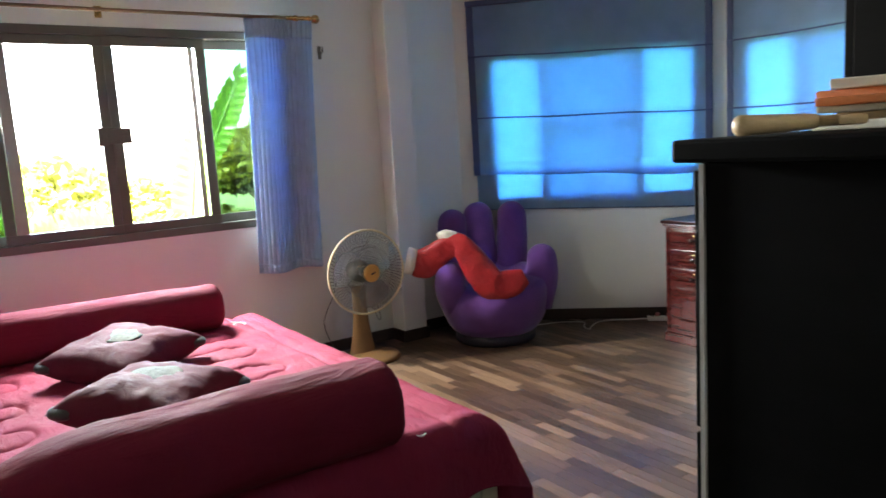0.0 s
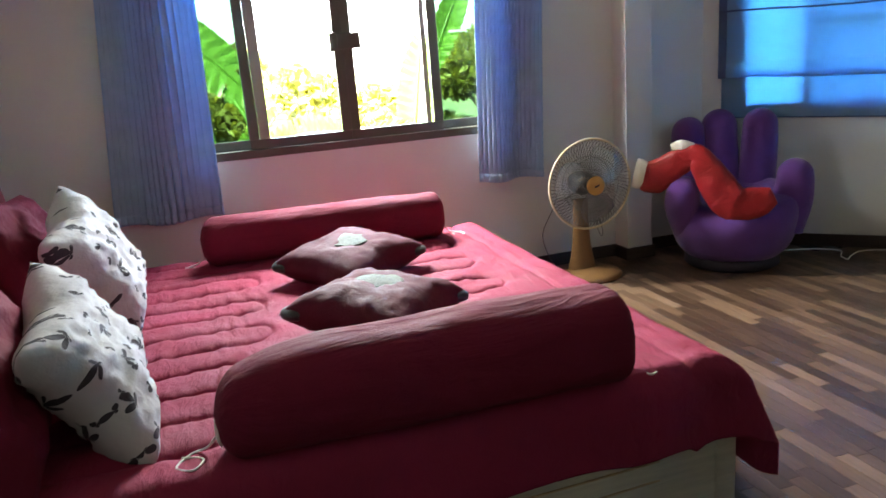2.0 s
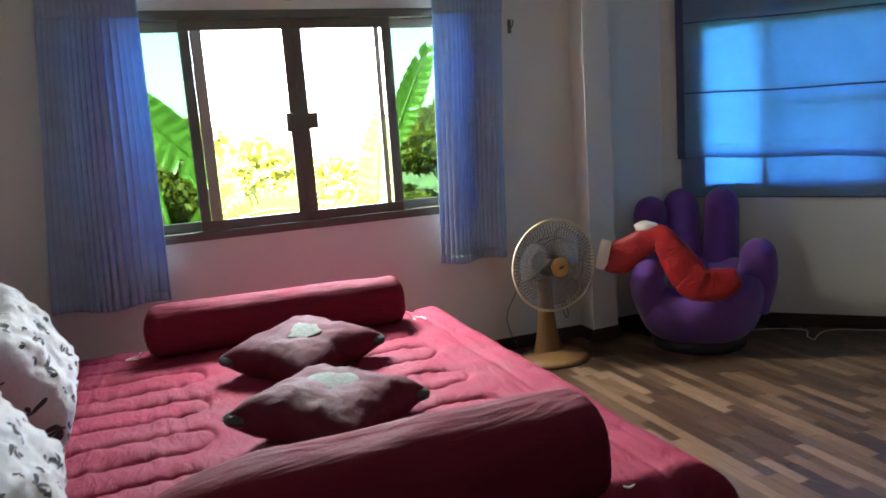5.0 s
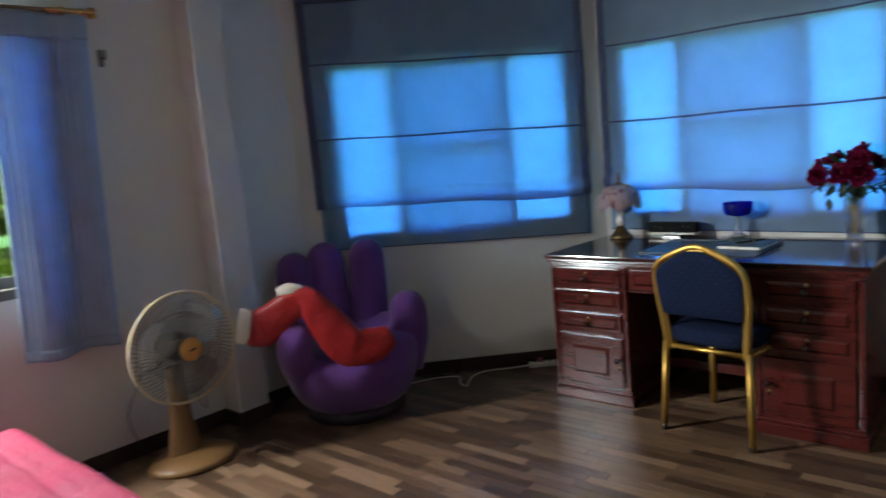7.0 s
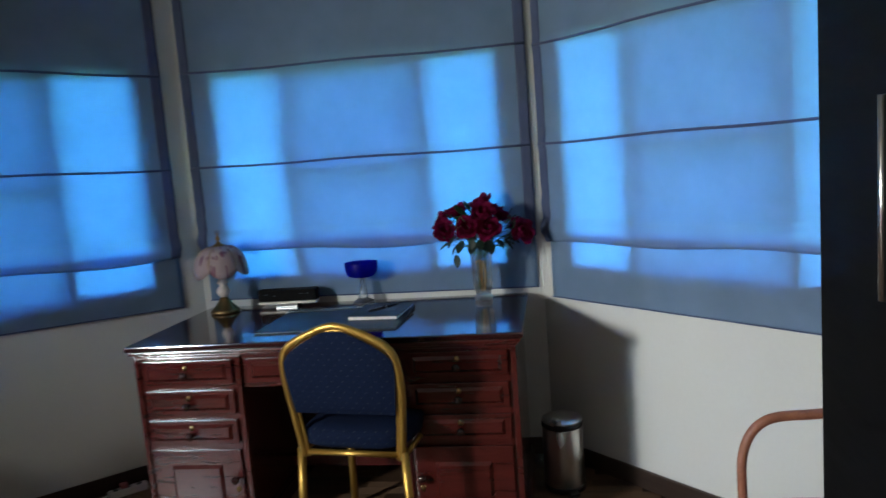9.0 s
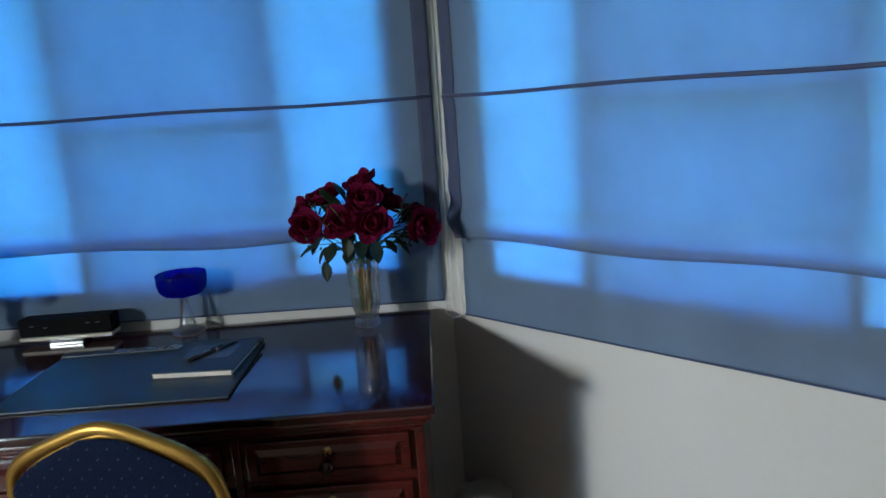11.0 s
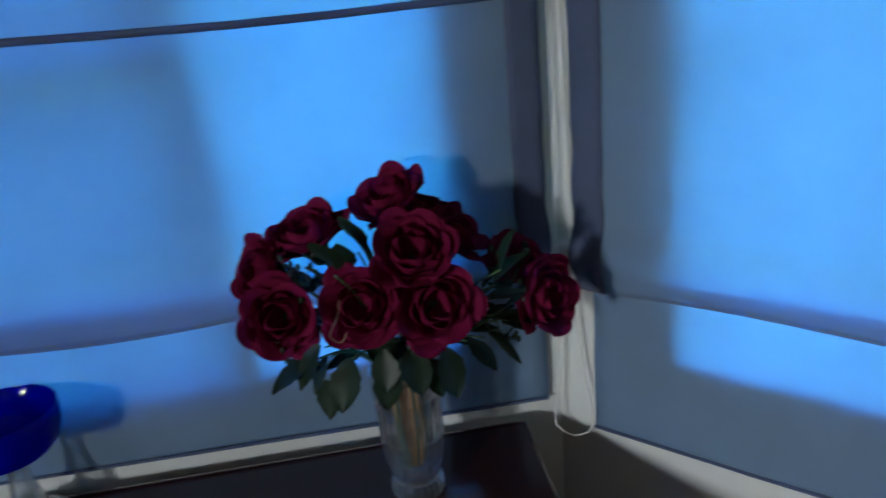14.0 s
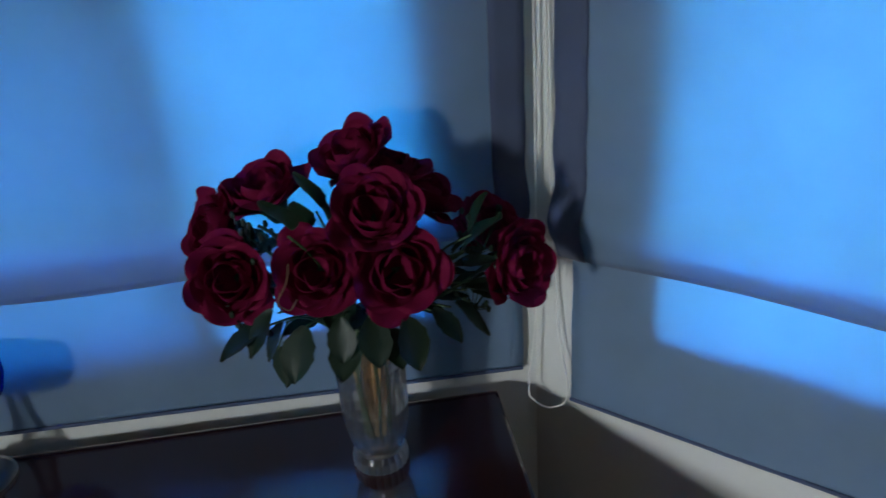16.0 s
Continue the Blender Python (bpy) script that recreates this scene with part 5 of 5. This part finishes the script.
# loose foliage collar above the rim
fol = thing("rose_foliage", pose(0, 0, 0), "sprays of dark green rose leaves above the vase rim", "foliage")
for k, (p, d) in enumerate([((6.24, 3.075, 1.035), (-0.2, 0.5, -1.2)), ((6.20, 3.075, 1.07), (-0.4, 0.7, -0.8)), ((6.19, 3.045, 1.055), (-0.6, 0.3, -1.0)), ((6.19, 3.005, 1.06), (-0.6, 0.1, -1.2)),
                            ((6.19, 2.975, 1.055), (-0.7, -0.1, -0.9)), ((6.19, 2.94, 1.05), (-0.5, -0.3, -1.1)), ((6.20, 2.905, 1.05), (-0.4, -0.5, -0.7)), ((6.21, 2.88, 1.045), (-0.2, -0.8, -0.7)),
                            ((6.22, 2.86, 1.06), (0.0, -1.0, -0.3)), ((6.22, 2.87, 1.085), (0.0, -1.0, 0.2)), ((6.22, 2.86, 1.11), (-0.2, -0.8, 0.6)), 
                            ((6.20, 3.05, 1.16), (-0.5, 0.3, 0.9)), ((6.22, 2.85, 1.13), (0.0, -0.5, 0.9)), ((6.20, 3.00, 1.03), (-0.8, 0.2, -0.5)), ((6.27, 3.01, 1.14), (-0.2, 0.5, 1.0)), ((6.27, 3.04, 1.13), (-0.3, 0.1, 1.0)), ((6.26, 3.06, 1.11), (-0.4, 0.6, 0.9)), ((6.27, 2.86, 1.08), (-0.2, -0.7, 0.9)), ((6.24, 2.85, 1.06), (-0.4, -0.7, 0.5)), ((6.24, 3.02, 1.17), (-0.3, 0.3, 1.0)), ((6.21, 3.09, 1.05), (-0.3, 0.9, -0.6)), ((6.20, 2.955, 1.03), (-0.8, -0.2, -0.5))]):
    base = Vector(p)
    shared("leaf", LEAVES[k % 2], fol, Matrix.Translation(base) @ Vector(d).to_track_quat("Z", "Y").to_matrix().to_4x4() @ Matrix.Scale(1.0 + 0.12 * (k % 3), 4))
    part("stalk", tube(smooth_line([MOUTH + Vector((0, 0, -0.01)), MOUTH.lerp(base, 0.6) + Vector((0, 0, 0.02)), base], 5), 0.0014, 5), STEM, fol, "", True)
part("hanging_leaf", leaf_mesh(0.036, 0.062, 0.6), GREEN, fol, "leaf hanging below the rim", True, Matrix.Translation((6.262, 3.092, 0.988)) @ pose(0, 0, 0, 180, 0, 70))
part("stalk", tube(smooth_line([MOUTH, (6.265, 3.06, 1.03), (6.262, 3.092, 0.988)], 5), 0.0013, 5), STEM, fol, "", True)
part("twig_loop", tube(smooth_line([(6.118, 3.045, 1.165), (6.118, 3.050, 1.145), (6.112, 3.060, 1.128), (6.112, 3.050, 1.118), (6.114, 3.042, 1.128)], 6), 0.0008, 5), TWIG, fol, "curled dry twig", True)
rnd = random.Random(5)
straw = bmesh.new()
for k in range(26):
    a, r = rnd.uniform(0, 6.28), rnd.uniform(0.004, 0.026)
    tube([(6.280 + r * 0.35 * math.cos(a), 2.983 + r * 0.35 * math.sin(a), DZ + 0.042), (6.280 + r * math.cos(a + 0.6), 2.983 + r * math.sin(a + 0.6), DZ + 0.175)], 0.0021, 5, straw)
single("dry_stems", straw, STRAW, "bundle of dry tan stems inside the crystal vase", "stems", kind="stuff")
gyp = bmesh.new()
for p, d in (((6.25, 2.835, 1.12), 0.03), ((6.25, 3.10, 1.14), 0.025), ((6.22, 3.11, 1.05), 0.025), ((6.24, 2.85, 1.04), 0.02)):
    for k in range(14):
        q0 = Vector(p) + Vector((rnd.uniform(-d, d), rnd.uniform(-d, d), rnd.uniform(-d, d)))
        tube([Vector(p) - Vector((0, 0, d)), q0], 0.0007, 4, gyp)
        blob(0.0032, 0.0032, 0.005, 2, 6, 4, gyp, Matrix.Translation(q0))
single("filler_sprigs", gyp, GREEN, "fine green filler sprigs among the roses", "sprigs", kind="stuff")


# ---- wardrobe and cabinet ----
wd = thing("wardrobe", pose(0, 0, 0), "tall black laminate wardrobe with steel bar handles", "wardrobe")
WY = 2.145
part("body", slab(3.47, 4.70, 1.53, WY - 0.022, 0.0, 2.12, 0.002), BLACKWOOD, wd)
for x0, x1, hx in ((3.475, 4.083, 3.80), (4.087, 4.695, 4.375)):
    d = part("door", slab(x0, x1, WY - 0.020, WY - 0.002, 0.06, 2.11, 0.003), BLACKWOOD, wd, "flat black door")
    h = part("handle", tube([(hx, WY + 0.018, 1.125), (hx, WY + 0.018, 1.445)], 0.0065, 12), STEEL, d, "brushed steel bar handle", True)
    for z in (1.165, 1.405):
        part("post", tube([(hx, WY - 0.003, z), (hx, WY + 0.018, z)], 0.004, 8), STEEL, h)
cb = thing("cabinet", pose(0, 0, 0), "black laminate cabinet beside the wardrobe, papers on top", "cabinet")
part("body", slab(2.94, 3.455, 1.53, 2.085, 0.0, 1.283, 0.002), BLACKWOOD, cb, "black side panels")
part("top", slab(2.898, 3.46, 1.53, 2.108, 1.284, 1.318, 0.006), BLACKWOOD, cb, "thick black top")
part("edge_strip", slab(2.934, 2.9395, 2.078, 2.086, 0.0, 1.28), EDGE, cb, "worn pale edge strip")
for z0, z1 in ((0.05, 0.44), (0.45, 0.85), (0.86, 1.27)):
    part("drawer", slab(2.945, 3.45, 2.086, 2.102, z0, z1, 0.002), BLACKWOOD, cb)
st = thing("paper_stack", pose(3.28, 1.93, 1.318, 0, 0, 8), "untidy stack of orange and cream papers on the cabinet", "papers")
for k, (m, w, dz) in enumerate(((PAPER, 0.13, 0.014), (TAN, 0.125, 0.012), (PAPER, 0.135, 0.010), (ORANGEP, 0.14, 0.013), (ORANGEP, 0.12, 0.012), (PAPER, 0.10, 0.016))):
    z = sum((0.0145, 0.0125, 0.0105, 0.0135, 0.0125, 0.0165)[:k])
    part("sheaf", slab(-w, w, -0.10, 0.10, z, z + dz, 0.003), m, st, "", False, pose(0.012 * ((k * 5) % 3), 0.008 * ((k * 7) % 3), 0, 0, 0, 7 * ((k * 3) % 4) - 10))
pd = thing("wooden_paddle", pose(3.0, 1.985, 1.3335, 0, 0, -6), "tan wooden paddle lying on the black cabinet", "paddle")
part("handle", tube([(-0.105, 0, 0), (-0.10, 0, 0), (0.0, 0, 0.0), (0.06, 0, 0)], [0.009, 0.0145, 0.013, 0.011], 14), TAN, pd, "", True)
part("blade", slab(0.058, 0.13, -0.04, 0.04, -0.008, 0.008, 0.006), TAN, pd)


# ---- rattan chair ----
rc = thing("rattan_chair", pose(5.06, 1.96, 0) @ Matrix.Diagonal((1, 0.88, 0.955, 1)), "bent rattan armchair with a dusty pink seat cushion", "chair")
# local frame: faces +y, the wall behind it at -y
for x in (-0.25, 0.25):
    s = 1 if x > 0 else -1
    part("arm", tube(smooth_line([(x, 0.21, 0.0), (x * 1.0, 0.22, 0.32), (x, 0.215, 0.50), (x, 0.15, 0.595), (x, 0.02, 0.615), (x, -0.14, 0.60), (x * 0.9, -0.20, 0.45), (x * 0.85, -0.20, 0.0)], 7), 0.0155, 12), RATTAN, rc, "bent cane arm and legs", True)
part("seat_frame", tube(smooth_line([(-0.25, 0.20, 0.27), (0.25, 0.20, 0.27), (0.23, -0.19, 0.27), (-0.23, -0.19, 0.27), (-0.25, 0.20, 0.27)], 3), 0.017, 10), RATTAN, rc, "", True)
part("seat_skirt", slab(-0.255, 0.255, -0.19, 0.225, 0.20, 0.285, 0.02), RATTAN, rc, "woven cane seat skirt")
part("cushion", blob(0.255, 0.225, 0.045, 4, 32, 14, None, pose(0, 0.01, 0.325)), PINK, rc, "dusty pink cushion", True)
part("piping", tube([(0.25 * math.copysign(abs(math.cos(a)) ** 0.5, math.cos(a)), 0.01 + 0.22 * math.copysign(abs(math.sin(a)) ** 0.5, math.sin(a)), 0.322) for a in [2 * math.pi * i / 48 for i in range(48)]], 0.006, 6, None, True), PINK, rc, "", True)
part("back_hoop", tube(smooth_line([(-0.22, -0.20, 0.27), (-0.23, -0.225, 0.55), (-0.15, -0.235, 0.70), (0.15, -0.235, 0.70), (0.23, -0.225, 0.55), (0.22, -0.20, 0.27)], 6), 0.014, 10), RATTAN, rc, "", True)


# ---- pedal bin, power strip and cord ----
pb = thing("pedal_bin", pose(6.10, 2.675, 0) @ Matrix.Diagonal((1.04, 1.04, 1.12, 1)), "small stainless steel pedal bin beside the desk", "bin")
part("body", lathe([(0.078, 0.012), (0.08, 0.02), (0.08, 0.235), (0.076, 0.24)], 40), STEEL, pb, "brushed steel drum", True)
part("base", lathe([(0.083, 0.0), (0.084, 0.014), (0.08, 0.0195)], 40), BLACKP, pb, "black plastic base", True)
part("collar", lathe([(0.081, 0.2405), (0.083, 0.246), (0.083, 0.256), (0.08, 0.26)], 40), BLACKP, pb, "black collar", True)
part("lid", lathe([(0.081, 0.2605), (0.079, 0.268), (0.06, 0.276), (0.01, 0.28)], 40), STEEL, pb, "domed steel lid", True)
part("pedal", slab(-0.115, -0.075, -0.018, 0.018, 0.006, 0.012, 0.002), BLACKP, pb, "", False, pose(0, 0, 0, 0, 0, 20))
ps = thing("power_strip", pose(6.055, 4.655, 0, 0, 0, -45), "white power strip on the floor by the desk", "power strip")
part("body", slab(-0.085, 0.085, -0.022, 0.022, 0.0, 0.032, 0.006), STRIPW, ps)
for x in (-0.05, 0.0, 0.05):
    part("socket", lathe([(0.013, 0), (0.013, 0.0015), (0.01, 0.0018)], 14), BLACKP, ps, "", False, pose(x, 0, 0.032))
part("plug", slab(-0.03, 0.0, -0.014, 0.014, 0.0325, 0.055, 0.004), PINK, ps, "pinkish plug")
bm = tube(smooth_line([(6.00, 4.712, 0.016), (5.93, 4.80, 0.006), (5.83, 4.90, 0.004), (5.72, 4.93, 0.004), (5.60, 4.88, 0.004), (5.54, 4.84, 0.004), (5.56, 4.91, 0.004), (5.64, 4.99, 0.007), (5.60, 5.08, 0.004), (5.50, 5.15, 0.004), (5.36, 5.20, 0.004)], 9), 0.0038, 6)
single("extension_cord", bm, STRING, "white extension cord looped on the floor", "cord", smooth=True)


# ---- outside the windows ----
GZ = -3.0
single("ground", slab(-1500, 1500, -1500, 1500, GZ - 1, GZ), GROUND, "rough green ground outside", "ground", kind="structure")


def banana_leaf(base, tip, width, droop, seed, tears=2):
    """A broad leaf with a midrib and split edges."""
    base, tip = Vector(base), Vector(tip)
    d = tip - base
    side = d.cross(Vector((0, 1, 0.25))).normalized()
    up = side.cross(d).normalized()
    rnd = random.Random(seed)
    bm = bmesh.new()
    n = 46
    for s in (-1, 1):
        cuts = {rnd.randrange(6, n - 2) for _ in range(tears)}
        prev = None
        for i in range(n + 1):
            v = i / n
            c = base + d * v - Vector((0, 0, droop * v * v * d.length))
            half = width / 2 * (math.sin(math.pi * (0.06 + 0.90 * v)) ** 0.6)
            w = 0.02 * math.sin(i * 1.9 + seed)
            row = [bm.verts.new(c + side * s * half * k + up * (-0.16 * half * k * k * 2 + w * k) + d * 0.05 * k) for k in (0.0, 0.35, 0.7, 1.0)]
            if prev and i not in cuts:
                for k in range(3):
                    bm.faces.new((prev[k], prev[k + 1], row[k + 1], row[k]))
            elif prev:
                bm.faces.new((prev[0], prev[1], row[1], row[0]))
            prev = row
    return bm


def banana_plant(root, leaves, seed):
    b = thing("banana_plant", pose(0, 0, 0), "banana plant with broad torn green leaves outside the window", "plant", "banana plants outside")
    crown = Vector(root) + Vector((0, 0, leaves[0][0][2] - GZ - 0.5))
    part("stem", tube([Vector(root), Vector(root).lerp(crown, 0.5) + Vector((0.05, 0, 0)), crown], [0.16, 0.13, 0.09], 14), BARK, b, "", True)
    for i, (p, q, w, dr) in enumerate(leaves):
        lf = part("leaf", banana_leaf(p, q, w, dr, seed + i), BANANA, b, "", True)
        part("midrib", tube([Vector(p) + (Vector(q) - Vector(p)) * (k / 8) - Vector((0, 0, dr * (k / 8) ** 2 * (Vector(q) - Vector(p)).length)) for k in range(9)], [0.020 - 0.0018 * k for k in range(9)], 6), BANANA, lf, "", True)
        part("stalk", tube(smooth_line([crown, crown.lerp(Vector(p), 0.6) + Vector((0, 0, 0.12)), Vector(p)], 5), 0.022, 6), BANANA, b, "", True)


banana_plant((4.1, 8.2, GZ), [((3.92, 8.0, 1.15), (4.42, 8.05, 2.18), 0.27, 0.04), ((3.72, 7.9, 0.45), (3.86, 7.8, 1.62), 0.40, 0.08), ((3.85, 7.9, 0.5), (3.15, 7.6, 1.20), 0.42, 0.45)], 3)
banana_plant((1.9, 8.3, GZ), [((1.55, 8.0, 2.05), (2.5, 8.05, 1.15), 0.42, 0.05), ((2.1, 8.0, 0.35), (2.6, 8.0, 1.12), 0.34, 0.10), ((2.45, 7.9, 0.75), (3.20, 7.7, 1.05), 0.36, 0.30), ((1.7, 7.6, 0.6), (2.5, 7.3, 0.85), 0.40, 0.25)], 11)


def leaf_cloud(clumps, n, size, seed):
    """Many small leaves in uneven clumps."""
    rs = np.random.RandomState(seed)
    verts, faces = [], []
    for (cx, cy, cz, rx, rz) in clumps:
        for _ in range(n):
            p = rs.normal(size=3)
            p /= np.linalg.norm(p)
            p *= rs.uniform(0.35, 1.0) ** 0.5
            c = np.array((cx + p[0] * rx, cy + p[1] * rx * 0.8, cz + p[2] * rz))
            a, b = rs.normal(size=3), rs.normal(size=3)
            a /= np.linalg.norm(a)
            b -= a * a.dot(b)
            b /= np.linalg.norm(b)
            s = size * rs.uniform(0.6, 1.3)
            i = len(verts)
            verts += [tuple(c - a * s), tuple(c + b * s * 0.42), tuple(c + a * s), tuple(c - b * s * 0.42)]
            faces.append((i, i + 1, i + 2, i + 3))
    me = bpy.data.meshes.new("crown")
    me.from_pydata(verts, [], faces)
    me.materials.append(FOLIAGE)
    return me


def tree(x, y, top, spread, seed, n=900, size=0.10):
    t = thing("tree", pose(x, y, GZ), "leafy yellow-green tree outside the window", "tree", "trees outside")
    rs = random.Random(seed)
    h = top - GZ
    part("trunk", tube(smooth_line([(0, 0, 0), (0.1, 0, h * 0.3), (-0.05, 0.05, h * 0.6), (0.05, 0, h * 0.9)], 4), [0.17 - 0.01 * k for k in range(13)], 10), BARK, t, "", True)
    clumps = []
    for k in range(16):
        a, f = rs.uniform(0, 6.28), rs.uniform(0.25, 1.0)
        cx, cy, cz = spread * f * math.cos(a), spread * f * math.sin(a), h * (0.42 + 0.50 * rs.random() * (1.15 - 0.4 * f))
        clumps.append((cx, cy, cz, spread * rs.uniform(0.28, 0.45), spread * rs.uniform(0.2, 0.36)))
        if k < 7:
            part("limb", tube(smooth_line([(0, 0, h * 0.35), (cx * 0.5, cy * 0.5, cz * 0.8), (cx, cy, cz)], 4), [0.07 - 0.006 * i for i in range(9)], 6), BARK, t, "", True)
    c = new("crown", leaf_cloud(clumps, n, size, seed))
    c.parent = t


tree(6.9, 12.2, 2.45, 1.7, 1, 900, 0.10)
tree(4.2, 13.5, 1.75, 1.9, 2, 800, 0.11)
tree(1.6, 12.8, 1.55, 1.6, 3, 800, 0.10)
tree(-1.5, 14.0, 2.2, 2.2, 4, 700, 0.13)
tree(9.8, 15.0, 2.9, 2.4, 5, 700, 0.13)
tree(3.0, 19.0, 2.0, 3.0, 6, 700, 0.17)
tree(-5.0, 18.0, 3.2, 3.0, 7, 500, 0.18)


# ---- floor of walnut strips ----
FLOOR = single("floor", slab(0.9, 6.6, -2.7, 5.8, -0.12, -0.006), SUBFLOOR, "dark walnut strip laminate floor", "floor", kind="structure")
PW, PL = 0.056, 0.40
def inside(x, y):
    return 1.0 <= x <= 6.44 and -2.6 <= y <= 5.68 and x + y < 10.86 and x - y < 3.77 and (y > 1.46 or x < 2.90)
rnd = random.Random(12)
near, rest = [], []
row = 0
x = 1.0
while x < 6.44:
    y = -2.6 - rnd.uniform(0, PL)
    while y < 5.68:
        l = rnd.choice((0.22, 0.30, 0.36, 0.40, 0.46))
        y0, y1 = max(y, -2.6), min(y + l, 5.68)
        if y1 - y0 > 0.02 and inside(x + PW / 2, (y0 + y1) / 2):
            (near if (3.42 < x < 5.62 and 2.2 < y < 5.3) else rest).append((x, y0, y1))
        y += l
    x += PW
near.sort(key=lambda p: abs(p[0] - 4.5) + abs(p[1] - 3.7))
rest += near[300:]
MESHES = {}
def strip_mesh(l):
    k = round(l, 2)
    if k not in MESHES:
        bm = slab(-PW / 2 + 0.0006, PW / 2 - 0.0006, -k / 2 + 0.0006, k / 2 - 0.0006, -0.005, 0.0)
        top = [f for f in bm.faces if f.normal.z > 0.9][0]
        bmesh.ops.inset_region(bm, faces=[top], thickness=0.0012, depth=0.0)
        for v in bm.verts:
            if v.co.z > -0.001 and (abs(v.co.x) > PW / 2 - 0.001 or abs(v.co.y) > k / 2 - 0.001):
                v.co.z -= 0.0004
        MESHES[k] = finish(bm, "plank", PLANK)
    return MESHES[k]
for x, y0, y1 in near[:300]:
    p = new("plank", strip_mesh(y1 - y0))
    p.parent, p.matrix_basis = FLOOR, Matrix.Translation((x + PW / 2, (y0 + y1) / 2, 0))
verts, faces = [], []
for x, y0, y1 in rest:
    i = len(verts)
    a, b, c, d, e = x + 0.0006, x + PW - 0.0006, y0 + 0.0006, y1 - 0.0006, 0.0012
    verts += [(a, c, -0.005), (b, c, -0.005), (b, d, -0.005), (a, d, -0.005), (a, c, -0.0004), (b, c, -0.0004), (b, d, -0.0004), (a, d, -0.0004), (a + e, c + e, 0), (b - e, c + e, 0), (b - e, d - e, 0), (a + e, d - e, 0)]
    for j in range(4):
        k = (j + 1) % 4
        faces += [(i + j, i + k, i + 4 + k, i + 4 + j), (i + 4 + j, i + 4 + k, i + 8 + k, i + 8 + j)]
    faces.append((i + 8, i + 9, i + 10, i + 11))
me = bpy.data.meshes.new("planks")
me.from_pydata(verts, [], faces)
me.materials.append(PLANKS)
po = new("planks", me)
po.parent = FLOOR
tagged(po, "further walnut strips of the floor", kind="stuff")
